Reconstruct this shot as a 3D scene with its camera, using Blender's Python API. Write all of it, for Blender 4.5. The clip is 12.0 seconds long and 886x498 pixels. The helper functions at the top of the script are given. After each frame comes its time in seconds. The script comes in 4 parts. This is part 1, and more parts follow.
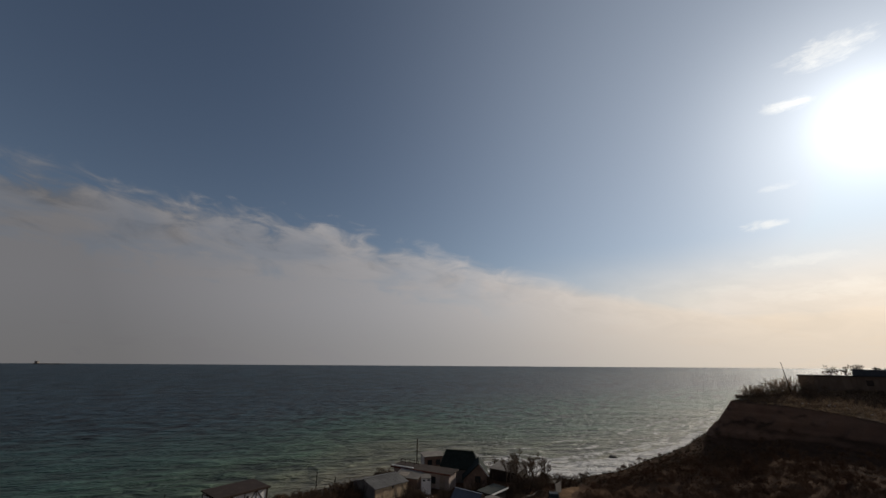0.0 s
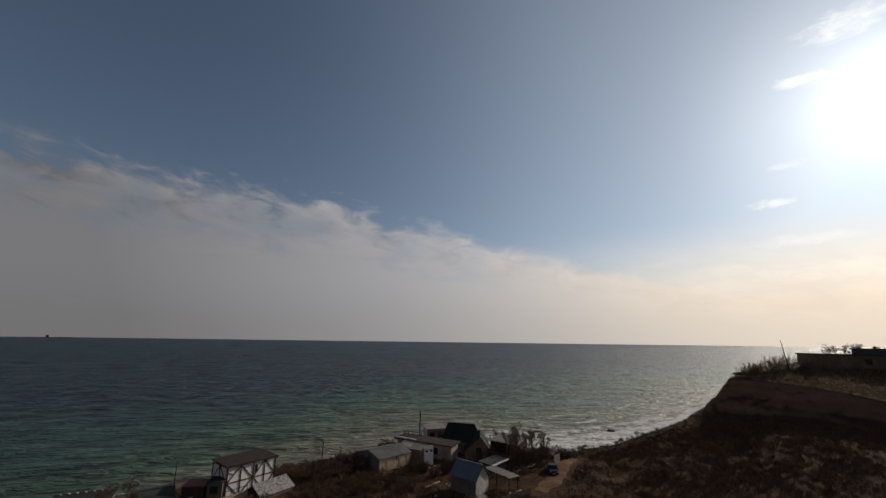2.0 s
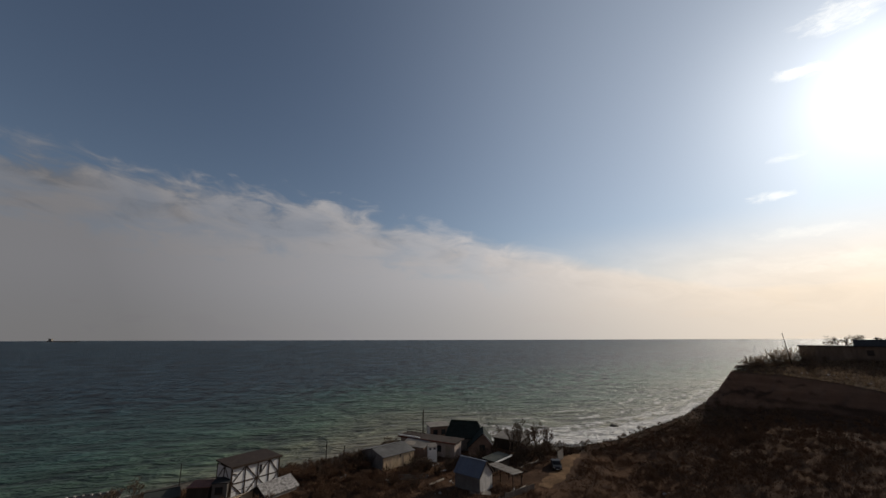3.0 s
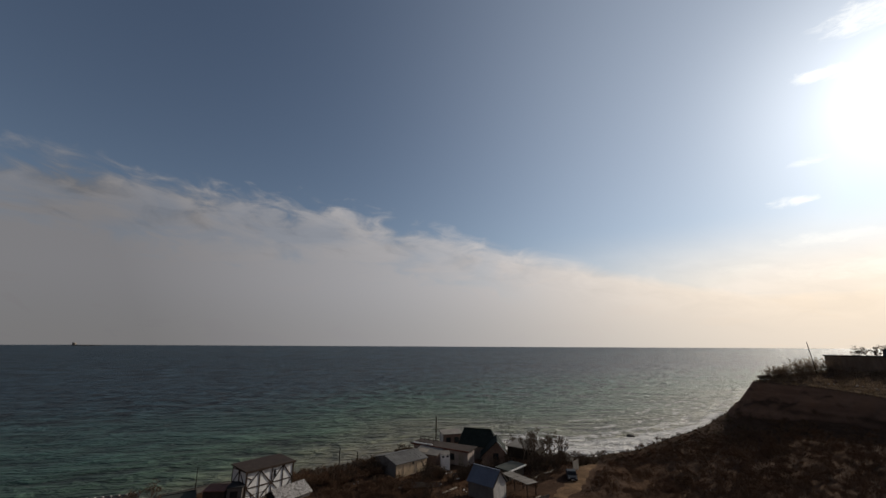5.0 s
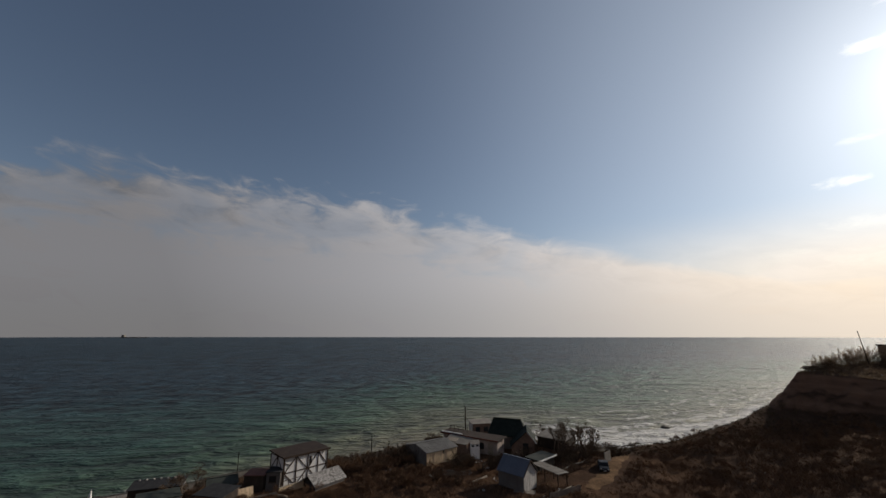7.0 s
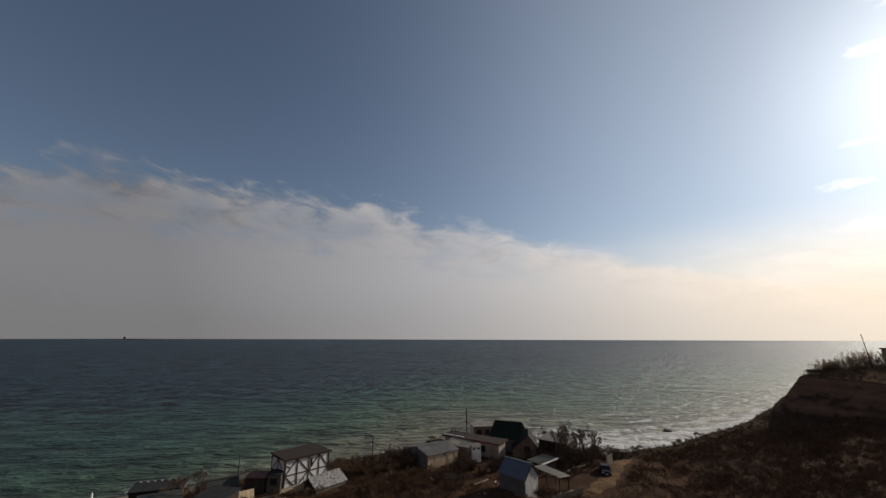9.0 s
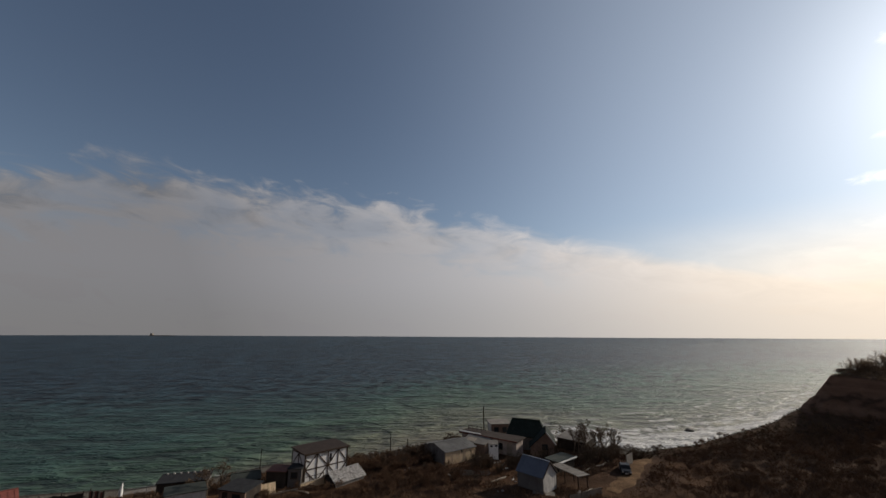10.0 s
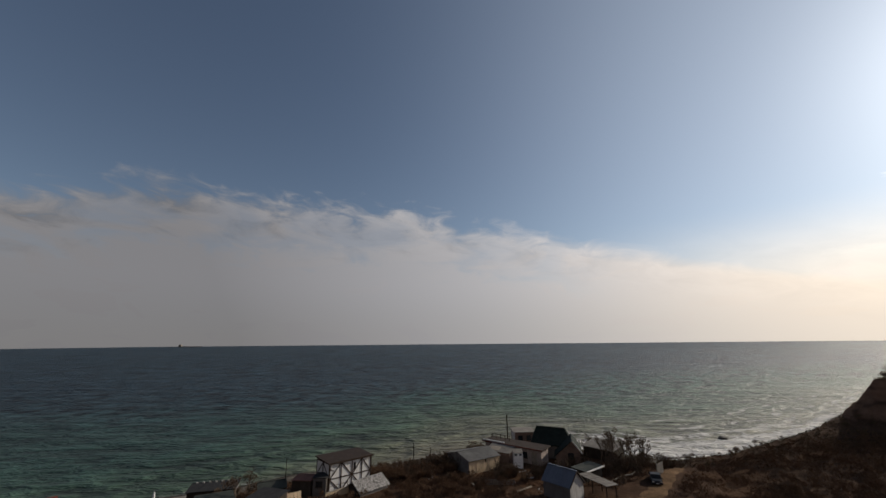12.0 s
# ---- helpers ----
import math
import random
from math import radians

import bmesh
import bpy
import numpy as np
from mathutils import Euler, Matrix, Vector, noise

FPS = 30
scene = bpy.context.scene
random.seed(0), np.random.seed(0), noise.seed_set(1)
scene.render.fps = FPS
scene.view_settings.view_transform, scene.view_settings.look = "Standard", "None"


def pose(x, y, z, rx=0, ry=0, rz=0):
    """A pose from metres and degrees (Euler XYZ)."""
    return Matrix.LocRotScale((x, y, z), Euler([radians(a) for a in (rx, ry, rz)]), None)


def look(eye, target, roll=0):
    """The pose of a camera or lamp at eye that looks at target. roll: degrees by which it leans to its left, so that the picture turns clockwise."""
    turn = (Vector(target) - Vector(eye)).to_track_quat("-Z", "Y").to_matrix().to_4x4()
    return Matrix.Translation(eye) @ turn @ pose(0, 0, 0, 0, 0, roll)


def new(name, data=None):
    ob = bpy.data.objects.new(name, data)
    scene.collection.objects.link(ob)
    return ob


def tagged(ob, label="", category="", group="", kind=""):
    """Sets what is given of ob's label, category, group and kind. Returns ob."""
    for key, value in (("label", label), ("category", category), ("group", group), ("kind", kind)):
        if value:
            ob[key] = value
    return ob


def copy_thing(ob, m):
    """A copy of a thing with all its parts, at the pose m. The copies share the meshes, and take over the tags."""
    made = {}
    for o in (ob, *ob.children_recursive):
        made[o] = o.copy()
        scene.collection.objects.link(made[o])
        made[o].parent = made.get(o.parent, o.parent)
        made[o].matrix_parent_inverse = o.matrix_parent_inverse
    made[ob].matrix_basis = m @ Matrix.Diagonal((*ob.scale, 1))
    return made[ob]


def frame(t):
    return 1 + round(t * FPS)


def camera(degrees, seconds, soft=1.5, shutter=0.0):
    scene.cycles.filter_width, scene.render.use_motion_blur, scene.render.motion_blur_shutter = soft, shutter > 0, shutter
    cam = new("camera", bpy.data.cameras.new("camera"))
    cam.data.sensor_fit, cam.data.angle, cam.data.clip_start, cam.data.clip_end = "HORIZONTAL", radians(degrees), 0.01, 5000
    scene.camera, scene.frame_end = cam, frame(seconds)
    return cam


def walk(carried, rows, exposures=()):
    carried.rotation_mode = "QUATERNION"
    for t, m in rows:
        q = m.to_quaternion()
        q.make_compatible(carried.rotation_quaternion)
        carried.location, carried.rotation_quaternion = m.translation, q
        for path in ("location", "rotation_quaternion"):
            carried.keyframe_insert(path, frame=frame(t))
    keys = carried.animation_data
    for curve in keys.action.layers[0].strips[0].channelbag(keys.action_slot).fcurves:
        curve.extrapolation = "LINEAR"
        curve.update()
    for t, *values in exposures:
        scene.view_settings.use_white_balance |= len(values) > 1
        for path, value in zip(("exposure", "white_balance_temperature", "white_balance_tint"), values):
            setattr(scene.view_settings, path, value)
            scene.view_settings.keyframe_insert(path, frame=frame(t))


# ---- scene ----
# ---- camera: it stands on the lip of the bluff and turns slowly ----
EYE = (0.0, 0.0, 24.3)


def turned(yaw, pitch, roll):
    a, b = radians(yaw), radians(pitch)
    ahead = Vector((-math.sin(a) * math.cos(b), math.cos(a) * math.cos(b), math.sin(b)))
    return look(EYE, Vector(EYE) + ahead * 10.0, roll)


PATH = [
    (0, 0.06, 16.22, 0.38),
    (0.5, 1.55, 15.28, 0.12),
    (1, 1.11, 14.47, 0.18),
    (1.5, 0.87, 13.42, 0.07),
    (2, 0.49, 12.99, 0.75),
    (2.5, 0.53, 12.61, -0.25),
    (4.5, 0.92, 13.45, 0.78),
    (5, 2.47, 13.60, 0.28),
    (5.5, 4.74, 13.40, 0.26),
    (6, 6.08, 12.80, -0.00),
    (6.5, 6.29, 12.44, 0.67),
    (7, 6.32, 12.32, 0.02),
    (9, 6.54, 12.65, 0.15),
    (9.5, 7.46, 12.27, 0.59),
    (10, 8.91, 12.26, 0.28),
    (10.5, 9.37, 12.11, 0.36),
    (11, 9.08, 12.12, -0.22),
    (11.5, 8.86, 12.65, -0.62),
    (12, 11.64, 13.29, -0.54),
]
cam = camera(96.60, 12.0, soft=1.5)
walk(cam, [(t, turned(yaw, pitch, roll)) for t, yaw, pitch, roll in PATH], exposures=[(0.0, -0.08), (2.5, 0.08), (6.5, 0.18), (10.5, 0.30), (12.0, 0.30)])

# ---- world and sun ----
SUN_AZ, SUN_EL = -51.6, 23.4          # degrees left of +y, degrees up
SUN_DIR = Vector((-math.sin(radians(SUN_AZ)) * math.cos(radians(SUN_EL)), math.cos(radians(SUN_AZ)) * math.cos(radians(SUN_EL)), math.sin(radians(SUN_EL))))


class Nodes:
    """A small helper to wire node trees."""

    def __init__(self, tree):
        self.tree = tree
        tree.nodes.clear()

    def add(self, kind, **props):
        n = self.tree.nodes.new(kind)
        for key, value in props.items():
            setattr(n, key, value)
        return n

    def put(self, socket, value):
        if isinstance(value, bpy.types.NodeSocket):
            self.tree.links.new(value, socket)
        elif value is not None:
            socket.default_value = value

    def math(self, op, a, b=None, c=None, clamp=False):
        n = self.add("ShaderNodeMath", operation=op, use_clamp=clamp)
        for s, v in zip(n.inputs, (a, b, c)):
            self.put(s, v)
        return n.outputs[0]

    def vec(self, op, a, b=None):
        n = self.add("ShaderNodeVectorMath", operation=op)
        self.put(n.inputs[0], a)
        self.put(n.inputs[1], b)
        return n.outputs["Value"] if op in ("DOT_PRODUCT", "LENGTH", "DISTANCE") else n.outputs["Vector"]

    def mix(self, f, a, b, mode="MIX"):
        n = self.add("ShaderNodeMix", data_type="RGBA", blend_type=mode)
        n.clamp_factor = True
        self.put(n.inputs["Factor"], f)
        self.put(n.inputs[6], a)
        self.put(n.inputs[7], b)
        return n.outputs[2]

    def smooth(self, v, lo, hi, to0=0.0, to1=1.0):
        n = self.add("ShaderNodeMapRange", interpolation_type="SMOOTHSTEP")
        for s, x in zip(n.inputs, (v, lo, hi, to0, to1)):
            self.put(s, x)
        return n.outputs[0]

    def linear(self, v, lo, hi, to0=0.0, to1=1.0):
        n = self.add("ShaderNodeMapRange")
        for s, x in zip(n.inputs, (v, lo, hi, to0, to1)):
            self.put(s, x)
        return n.outputs[0]

    def noise(self, vector, scale, detail=4.0, rough=0.55, distort=0.0):
        n = self.add("ShaderNodeTexNoise")
        self.put(n.inputs["Vector"], vector)
        for key, x in (("Scale", scale), ("Detail", detail), ("Roughness", rough), ("Distortion", distort)):
            self.put(n.inputs[key], x)
        return n.outputs[0]

    def scaled(self, vector, s, turn=(0, 0, 0)):
        n = self.add("ShaderNodeMapping")
        self.put(n.inputs[0], vector)
        n.inputs["Scale"].default_value = s
        n.inputs["Rotation"].default_value = turn
        return n.outputs[0]

    def xyz(self, v):
        n = self.add("ShaderNodeSeparateXYZ")
        self.put(n.inputs[0], v)
        return n.outputs

    def join(self, x, y, z):
        n = self.add("ShaderNodeCombineXYZ")
        for s, v in zip(n.inputs, (x, y, z)):
            self.put(s, v)
        return n.outputs[0]

    def ramp(self, f, stops):
        n = self.add("ShaderNodeValToRGB")
        self.put(n.inputs[0], f)
        e = n.color_ramp.elements
        while len(e) < len(stops):
            e.new(0.5)
        for el, (p, c) in zip(e, stops):
            el.position, el.color = p, (*c, 1.0)
        return n.outputs[0]


def make_world():
    world = bpy.data.worlds.new("sky")
    scene.world = world
    world.use_nodes = True
    k = Nodes(world.node_tree)
    way = k.add("ShaderNodeTexCoord").outputs["Generated"]
    x, y, z = k.xyz(way)
    # clear sky
    sky = k.add("ShaderNodeTexSky", sky_type="NISHITA", sun_disc=False)
    sky.sun_elevation, sky.sun_rotation = radians(SUN_EL), radians(-SUN_AZ)
    sky.altitude, sky.air_density, sky.dust_density, sky.ozone_density = 20.0, 1.0, 0.3, 1.0
    clear = k.mix(1.0, sky.outputs[0], (SKY_GAIN[0], SKY_GAIN[1], SKY_GAIN[2], 1), "MULTIPLY")
    grey_sky = k.add("ShaderNodeRGBToBW")
    k.put(grey_sky.inputs[0], clear)
    clear = k.mix(0.27, clear, k.join(grey_sky.outputs[0], grey_sky.outputs[0], grey_sky.outputs[0]))
    # azimuth left of +y and elevation, in degrees
    az = k.math("MULTIPLY", k.math("ARCTAN2", k.math("MULTIPLY", x, -1.0), y), 57.2958)
    el = k.math("MULTIPLY", k.math("ARCSINE", z), 57.2958)
    towards = k.vec("DOT_PRODUCT", way, tuple(SUN_DIR))
    near = k.math("MAXIMUM", towards, 0.0)
    clear = k.mix(1.0, clear, (0.46, 0.54, 0.62, 1), "DARKEN")
    glow = k.math("ADD", k.math("MULTIPLY", k.math("POWER", near, 420.0), 0.60), k.math("ADD", k.math("MULTIPLY", k.math("POWER", near, 55.0), 0.31), k.math("MULTIPLY", k.math("POWER", near, 4.0), 0.25)))
    # the bank of cloud over the sea: its upper edge falls towards the sun
    flat = k.join(k.math("MULTIPLY", az, 0.060), k.math("ADD", k.math("MULTIPLY", el, 0.16), k.math("MULTIPLY", az, -0.012)), 0.0)
    puffs = k.noise(flat, 3.0, 7.0, 0.56, 0.6)
    broad = k.noise(flat, 0.8, 3.0, 0.5, 0.2)
    edge = k.math("MINIMUM", k.math("ADD", 15.0, k.math("MULTIPLY", az, 0.225)), 18.6)
    edge = k.math("SUBTRACT", edge, k.smooth(az, 48.0, 64.0, 0.0, 3.5))
    edge = k.math("MAXIMUM", edge, 7.0)
    edge = k.math("MAXIMUM", edge, k.smooth(k.math("ABSOLUTE", az), 70.0, 130.0, 0.0, 38.0))
    edge = k.math("ADD", edge, k.math("MULTIPLY", k.smooth(az, -28.0, 22.0, 0.12, 1.0), k.math("ADD", k.math("MULTIPLY", k.math("SUBTRACT", puffs, 0.5), 10.5), k.math("MULTIPLY", k.math("SUBTRACT", broad, 0.5), 4.0))))
    below = k.math("SUBTRACT", edge, el)
    bank = k.smooth(below, -1.3, 2.2)
    thick = k.linear(k.noise(flat, 1.7, 5.0, 0.55, 0.6), 0.38, 0.60, 0.66, 1.0)
    thick = k.math("MAXIMUM", thick, k.smooth(az, 22.0, -14.0, 0.0, 0.97))
    bank = k.math("MULTIPLY", bank, thick)
    bank = k.math("MAXIMUM", bank, k.math("MULTIPLY", k.smooth(near, 0.66, 0.96), k.smooth(el, 15.5, 5.0, 0.0, 0.85)))
    bank = k.math("MAXIMUM", bank, k.smooth(below, 2.0, 8.0, 0.0, 0.97))
    bright = k.math("ADD", k.math("MULTIPLY", near, 0.27), k.math("MULTIPLY", k.math("POWER", near, 6.0), 0.30))
    lit = k.mix(k.math("POWER", near, 5.0), (1.01, 0.99, 1.03, 1), (1.24, 0.95, 0.63, 1))
    rim = k.math("MULTIPLY", k.smooth(below, 7.0, 0.5), k.linear(puffs, 0.35, 0.65, -0.045, 0.04))
    level = k.math("ADD", k.math("ADD", CLOUD_DARK, bright), rim)
    grey = k.mix(1.0, lit, k.join(level, level, level), "MULTIPLY")
    # haze on the horizon: a little darker and greener than the cloud above it
    low = k.smooth(el, 9.0, 0.0)
    grey = k.mix(k.math("MULTIPLY", low, 0.55), grey, k.mix(1.0, grey, (0.80, 0.79, 0.76, 1), "MULTIPLY"))
    colour = k.mix(bank, clear, grey)
    # small bright scraps of cloud below and round the sun: azimuth, elevation, half length, half height, lean
    fray = k.math("MULTIPLY", k.math("SUBTRACT", k.noise(k.join(k.math("MULTIPLY", az, 0.5), k.math("MULTIPLY", el, 1.4), 1.7), 1.0, 6.0, 0.65, 0.5), 0.5), 3.4)
    for wa, we, half, tall, lean, much in ((-45.2, 27.5, 2.6, 0.75, 0.08, 0.55), (-49.6, 31.2, 4.2, 1.6, 0.05, 0.45), (-42.6, 19.3, 1.8, 0.5, -0.02, 0.28), (-40.6, 15.4, 2.2, 0.6, 0.0, 0.5), (-42.8, 11.1, 5.0, 0.8, 0.0, 0.25), (-44.0, 7.6, 6.5, 1.2, 0.0, 0.25), (-35.3, 8.8, 3.0, 0.5, 0.0, 0.15)):
        da = k.math("SUBTRACT", az, wa)
        de = k.math("SUBTRACT", k.math("SUBTRACT", el, we), k.math("MULTIPLY", da, lean))
        r = k.math("ADD", k.math("POWER", k.math("DIVIDE", da, half), 2.0), k.math("POWER", k.math("DIVIDE", de, tall), 2.0))
        wisp = k.math("MULTIPLY", k.smooth(k.math("ADD", r, fray), 1.2, -0.6), much)
        colour = k.mix(wisp, colour, (0.95, 0.88, 0.76, 1))
    tint = k.mix(k.smooth(el, 16.0, 3.0), (0.90, 0.96, 1.0, 1), (0.98, 0.92, 0.82, 1))
    g = k.mix(1.0, tint, k.join(glow, glow, glow), "MULTIPLY")
    colour = k.mix(1.0, colour, g, "ADD")
    back = k.add("ShaderNodeBackground")
    k.put(back.inputs[0], colour)
    back.inputs[1].default_value = 1.0
    out = k.add("ShaderNodeOutputWorld")
    k.put(out.inputs[0], back.outputs[0])


SKY_GAIN = (0.048, 0.0535, 0.0592)
CLOUD_DARK = 0.178
make_world()
sun_data = bpy.data.lights.new("sun", "SUN")
sun_data.energy, sun_data.angle, sun_data.color = 3.0, radians(1.2), (1.0, 0.90, 0.76)
sun = new("sun", sun_data)
sun.matrix_world = look((150, 140, 120), Vector((150, 140, 120)) - SUN_DIR)

# ---- materials ----


def material(name, build):
    m = bpy.data.materials.new(name)
    m.use_nodes = True
    k = Nodes(m.node_tree)
    bsdf = k.add("ShaderNodeBsdfPrincipled")
    out = k.add("ShaderNodeOutputMaterial")
    k.put(out.inputs[0], bsdf.outputs[0])
    build(k, bsdf)
    return m


def bumped(k, bsdf, height, strength=0.4, distance=0.05):
    b = k.add("ShaderNodeBump")
    b.inputs["Strength"].default_value, b.inputs["Distance"].default_value = strength, distance
    k.put(b.inputs["Height"], height)
    k.put(bsdf.inputs["Normal"], b.outputs[0])


def worn(name, colour, rough=0.75, metal=0.0, scale=1.2, spread=0.35, dirt=(0.10, 0.085, 0.07), dirty=0.35, bump=0.25, stretch=(1, 1, 1), vary=0.12):
    """Paint, plaster, wood or sheet with two scales of stains."""

    def build(k, bsdf):
        p = k.scaled(k.add("ShaderNodeTexCoord").outputs["Object"], stretch)
        a, b = k.noise(p, scale, 6.0, 0.6), k.noise(p, scale * 9.0, 4.0, 0.6)
        tone = k.math("ADD", k.linear(a, 0.3, 0.7, 1.0 - spread, 1.0 + spread * 0.4), k.linear(b, 0.3, 0.7, -0.12, 0.12))
        rnd = k.add("ShaderNodeObjectInfo").outputs["Random"]
        tone = k.math("MULTIPLY", tone, k.linear(rnd, 0, 1, 1.0 - vary, 1.0 + vary))
        c = k.mix(1.0, (*colour, 1), k.join(tone, tone, tone), "MULTIPLY")
        c = k.mix(k.math("MULTIPLY", k.smooth(k.noise(p, scale * 2.3, 7.0, 0.65, 0.4), 0.52, 0.72), dirty), c, (*dirt, 1))
        k.put(bsdf.inputs["Base Color"], c)
        k.put(bsdf.inputs["Roughness"], k.linear(b, 0.3, 0.7, max(rough - 0.1, 0.05), min(rough + 0.1, 1.0)))
        bsdf.inputs["Metallic"].default_value = metal
        bsdf.inputs["Specular IOR Level"].default_value = 0.5 if rough < 0.3 else 0.12
        bumped(k, bsdf, b, bump, 0.02)

    return material(name, build)


def ground_build(k, bsdf):
    geo = k.add("ShaderNodeNewGeometry")
    pos, nor = geo.outputs["Position"], geo.outputs["Normal"]
    z, nz = k.xyz(pos)[2], k.xyz(nor)[2]
    big, mid, fine = k.noise(pos, 0.07, 5.0, 0.6), k.noise(pos, 0.45, 6.0, 0.62), k.noise(pos, 4.5, 5.0, 0.65)
    soil = k.ramp(k.math("ADD", k.math("MULTIPLY", mid, 0.6), k.math("MULTIPLY", fine, 0.4)), [(0.30, (0.027, 0.017, 0.011)), (0.5, (0.055, 0.032, 0.021)), (0.68, (0.100, 0.061, 0.039))])
    grass = k.ramp(fine, [(0.3, (0.046, 0.026, 0.015)), (0.7, (0.108, 0.059, 0.034))])
    c = k.mix(k.smooth(big, 0.45, 0.62), soil, grass)
    strata = k.noise(k.scaled(pos, (0.06, 0.06, 0.9)), 1.0, 6.0, 0.65)
    clay = k.ramp(k.math("ADD", k.math("MULTIPLY", strata, 0.65), k.math("MULTIPLY", mid, 0.35)), [(0.3, (0.120, 0.070, 0.048)), (0.5, (0.168, 0.099, 0.067)), (0.7, (0.240, 0.147, 0.099))])
    c = k.mix(k.smooth(k.math("ADD", nz, k.math("MULTIPLY", k.math("SUBTRACT", mid, 0.5), 0.10)), 0.97, 0.62), c, clay)
    sand = k.ramp(fine, [(0.25, (0.045, 0.039, 0.033)), (0.5, (0.11, 0.096, 0.08)), (0.75, (0.19, 0.168, 0.14))])
    wet = k.smooth(z, 0.25, 0.7, 0.45, 1.0)
    sand = k.mix(1.0, sand, k.join(wet, wet, wet), "MULTIPLY")
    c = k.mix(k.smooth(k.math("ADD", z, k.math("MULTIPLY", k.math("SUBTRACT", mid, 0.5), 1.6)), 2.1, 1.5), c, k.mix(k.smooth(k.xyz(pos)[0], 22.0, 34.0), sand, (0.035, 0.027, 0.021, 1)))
    k.put(bsdf.inputs["Base Color"], c)
    bsdf.inputs["Roughness"].default_value = 0.95
    bsdf.inputs["Specular IOR Level"].default_value = 0.02
    bumped(k, bsdf, k.math("ADD", k.math("MULTIPLY", mid, 1.0), k.math("MULTIPLY", fine, 0.35)), 0.8, 0.6)


def sea_build(k, bsdf):
    pos = k.add("ShaderNodeNewGeometry").outputs["Position"]
    off = k.add("ShaderNodeAttribute", attribute_name="offshore").outputs["Fac"]
    patch = k.noise(k.scaled(pos, (0.006, 0.016, 0.0)), 1.0, 4.0, 0.55)
    reach = k.math("ADD", k.math("ADD", off, k.smooth(k.xyz(pos)[0], -10.0, -90.0, 0.0, 85.0)), k.math("MULTIPLY", k.math("SUBTRACT", patch, 0.5), 80.0))
    t = k.linear(reach, 0.0, 260.0)
    water = k.ramp(t, [(0.0, (0.135, 0.118, 0.082)), (0.10, (0.098, 0.104, 0.067)), (0.22, (0.052, 0.086, 0.055)), (0.42, (0.028, 0.060, 0.049)), (0.75, (0.020, 0.038, 0.046)), (1.0, (0.018, 0.033, 0.044))])
    crest = k.scaled(pos, (1, 1, 0), (0, 0, -0.32))
    streak = k.noise(k.scaled(crest, (0.13, 0.30, 0.0)), 1.0, 4.0, 0.6, 0.3)
    ripple = k.noise(k.scaled(crest, (0.40, 0.95, 0.0)), 1.0, 4.0, 0.6, 0.2)
    swell = k.noise(k.scaled(crest, (0.034, 0.075, 0.0)), 1.0, 4.0, 0.55)
    # shading of wave groups painted into the colour: short close in, long far out
    middle = k.noise(k.scaled(pos, (0.15, 0.115, 0.0), (0, 0, 0.1)), 1.0, 2.5, 0.55, 0.2)
    outer = k.noise(k.scaled(pos, (0.085, 0.034, 0.0), (0, 0, 0.06)), 1.0, 2.5, 0.6, 0.2)
    furthest = k.noise(k.scaled(pos, (0.034, 0.0085, 0.0), (0, 0, 0.04)), 1.0, 2.5, 0.6, 0.2)
    wide = k.noise(k.scaled(pos, (0.004, 0.011, 0.0), (0, 0, 0.1)), 1.0, 4.0, 0.6, 0.2)
    close = k.math("ADD", k.math("MULTIPLY", streak, 0.45), k.math("ADD", k.math("MULTIPLY", ripple, 0.2), k.math("MULTIPLY", swell, 0.35)))
    tone = k.linear(close, 0.40, 0.60, 0.30, 1.70)
    for coarser, start, end in ((middle, 30.0, 110.0), (outer, 130.0, 330.0), (furthest, 380.0, 900.0)):
        share = k.smooth(off, start, end)
        tone = k.math("ADD", k.math("MULTIPLY", tone, k.math("SUBTRACT", 1.0, share)), k.math("MULTIPLY", k.linear(coarser, 0.34, 0.66, 0.0, 2.0), share))
    tone = k.math("MULTIPLY", tone, k.linear(wide, 0.3, 0.7, 0.8, 1.2))
    # tone puts lit crests and shaded troughs into the water colour
    water = k.mix(1.0, water, k.join(tone, tone, tone), "MULTIPLY")
    # foam: swash by the shore, broken crests further out
    lace = k.noise(k.scaled(pos, (0.42, 0.95, 0.0), (0, 0, 0.35)), 1.0, 8.0, 0.72, 0.9)
    lines = k.math("SINE", k.math("ADD", k.math("MULTIPLY", off, 0.85), k.math("MULTIPLY", k.noise(k.scaled(pos, (0.035, 0.035, 0.0)), 1.0, 3.0, 0.5), 16.0)))
    east = k.smooth(k.xyz(pos)[0], -5.0, 25.0)
    shore = k.math("MULTIPLY", k.smooth(k.math("DIVIDE", off, k.linear(east, 0, 1, 9.0, 31.0)), 1.1, 0.15), k.linear(east, 0, 1, 0.22, 1.0))
    amount = k.math("ADD", k.math("ADD", lace, k.math("MULTIPLY", lines, 0.11)), k.math("SUBTRACT", k.math("MULTIPLY", shore, 0.47), 0.40))
    foam = k.smooth(amount, 0.34, 0.43)
    wander = k.math("ADD", off, k.math("MULTIPLY", k.math("SUBTRACT", k.noise(k.scaled(pos, (0.05, 0.05, 0.0)), 1.0, 4.0, 0.6), 0.5), 16.0))
    torn = k.smooth(k.noise(k.scaled(pos, (0.11, 0.11, 0.0)), 1.0, 6.0, 0.7), 0.47, 0.55)
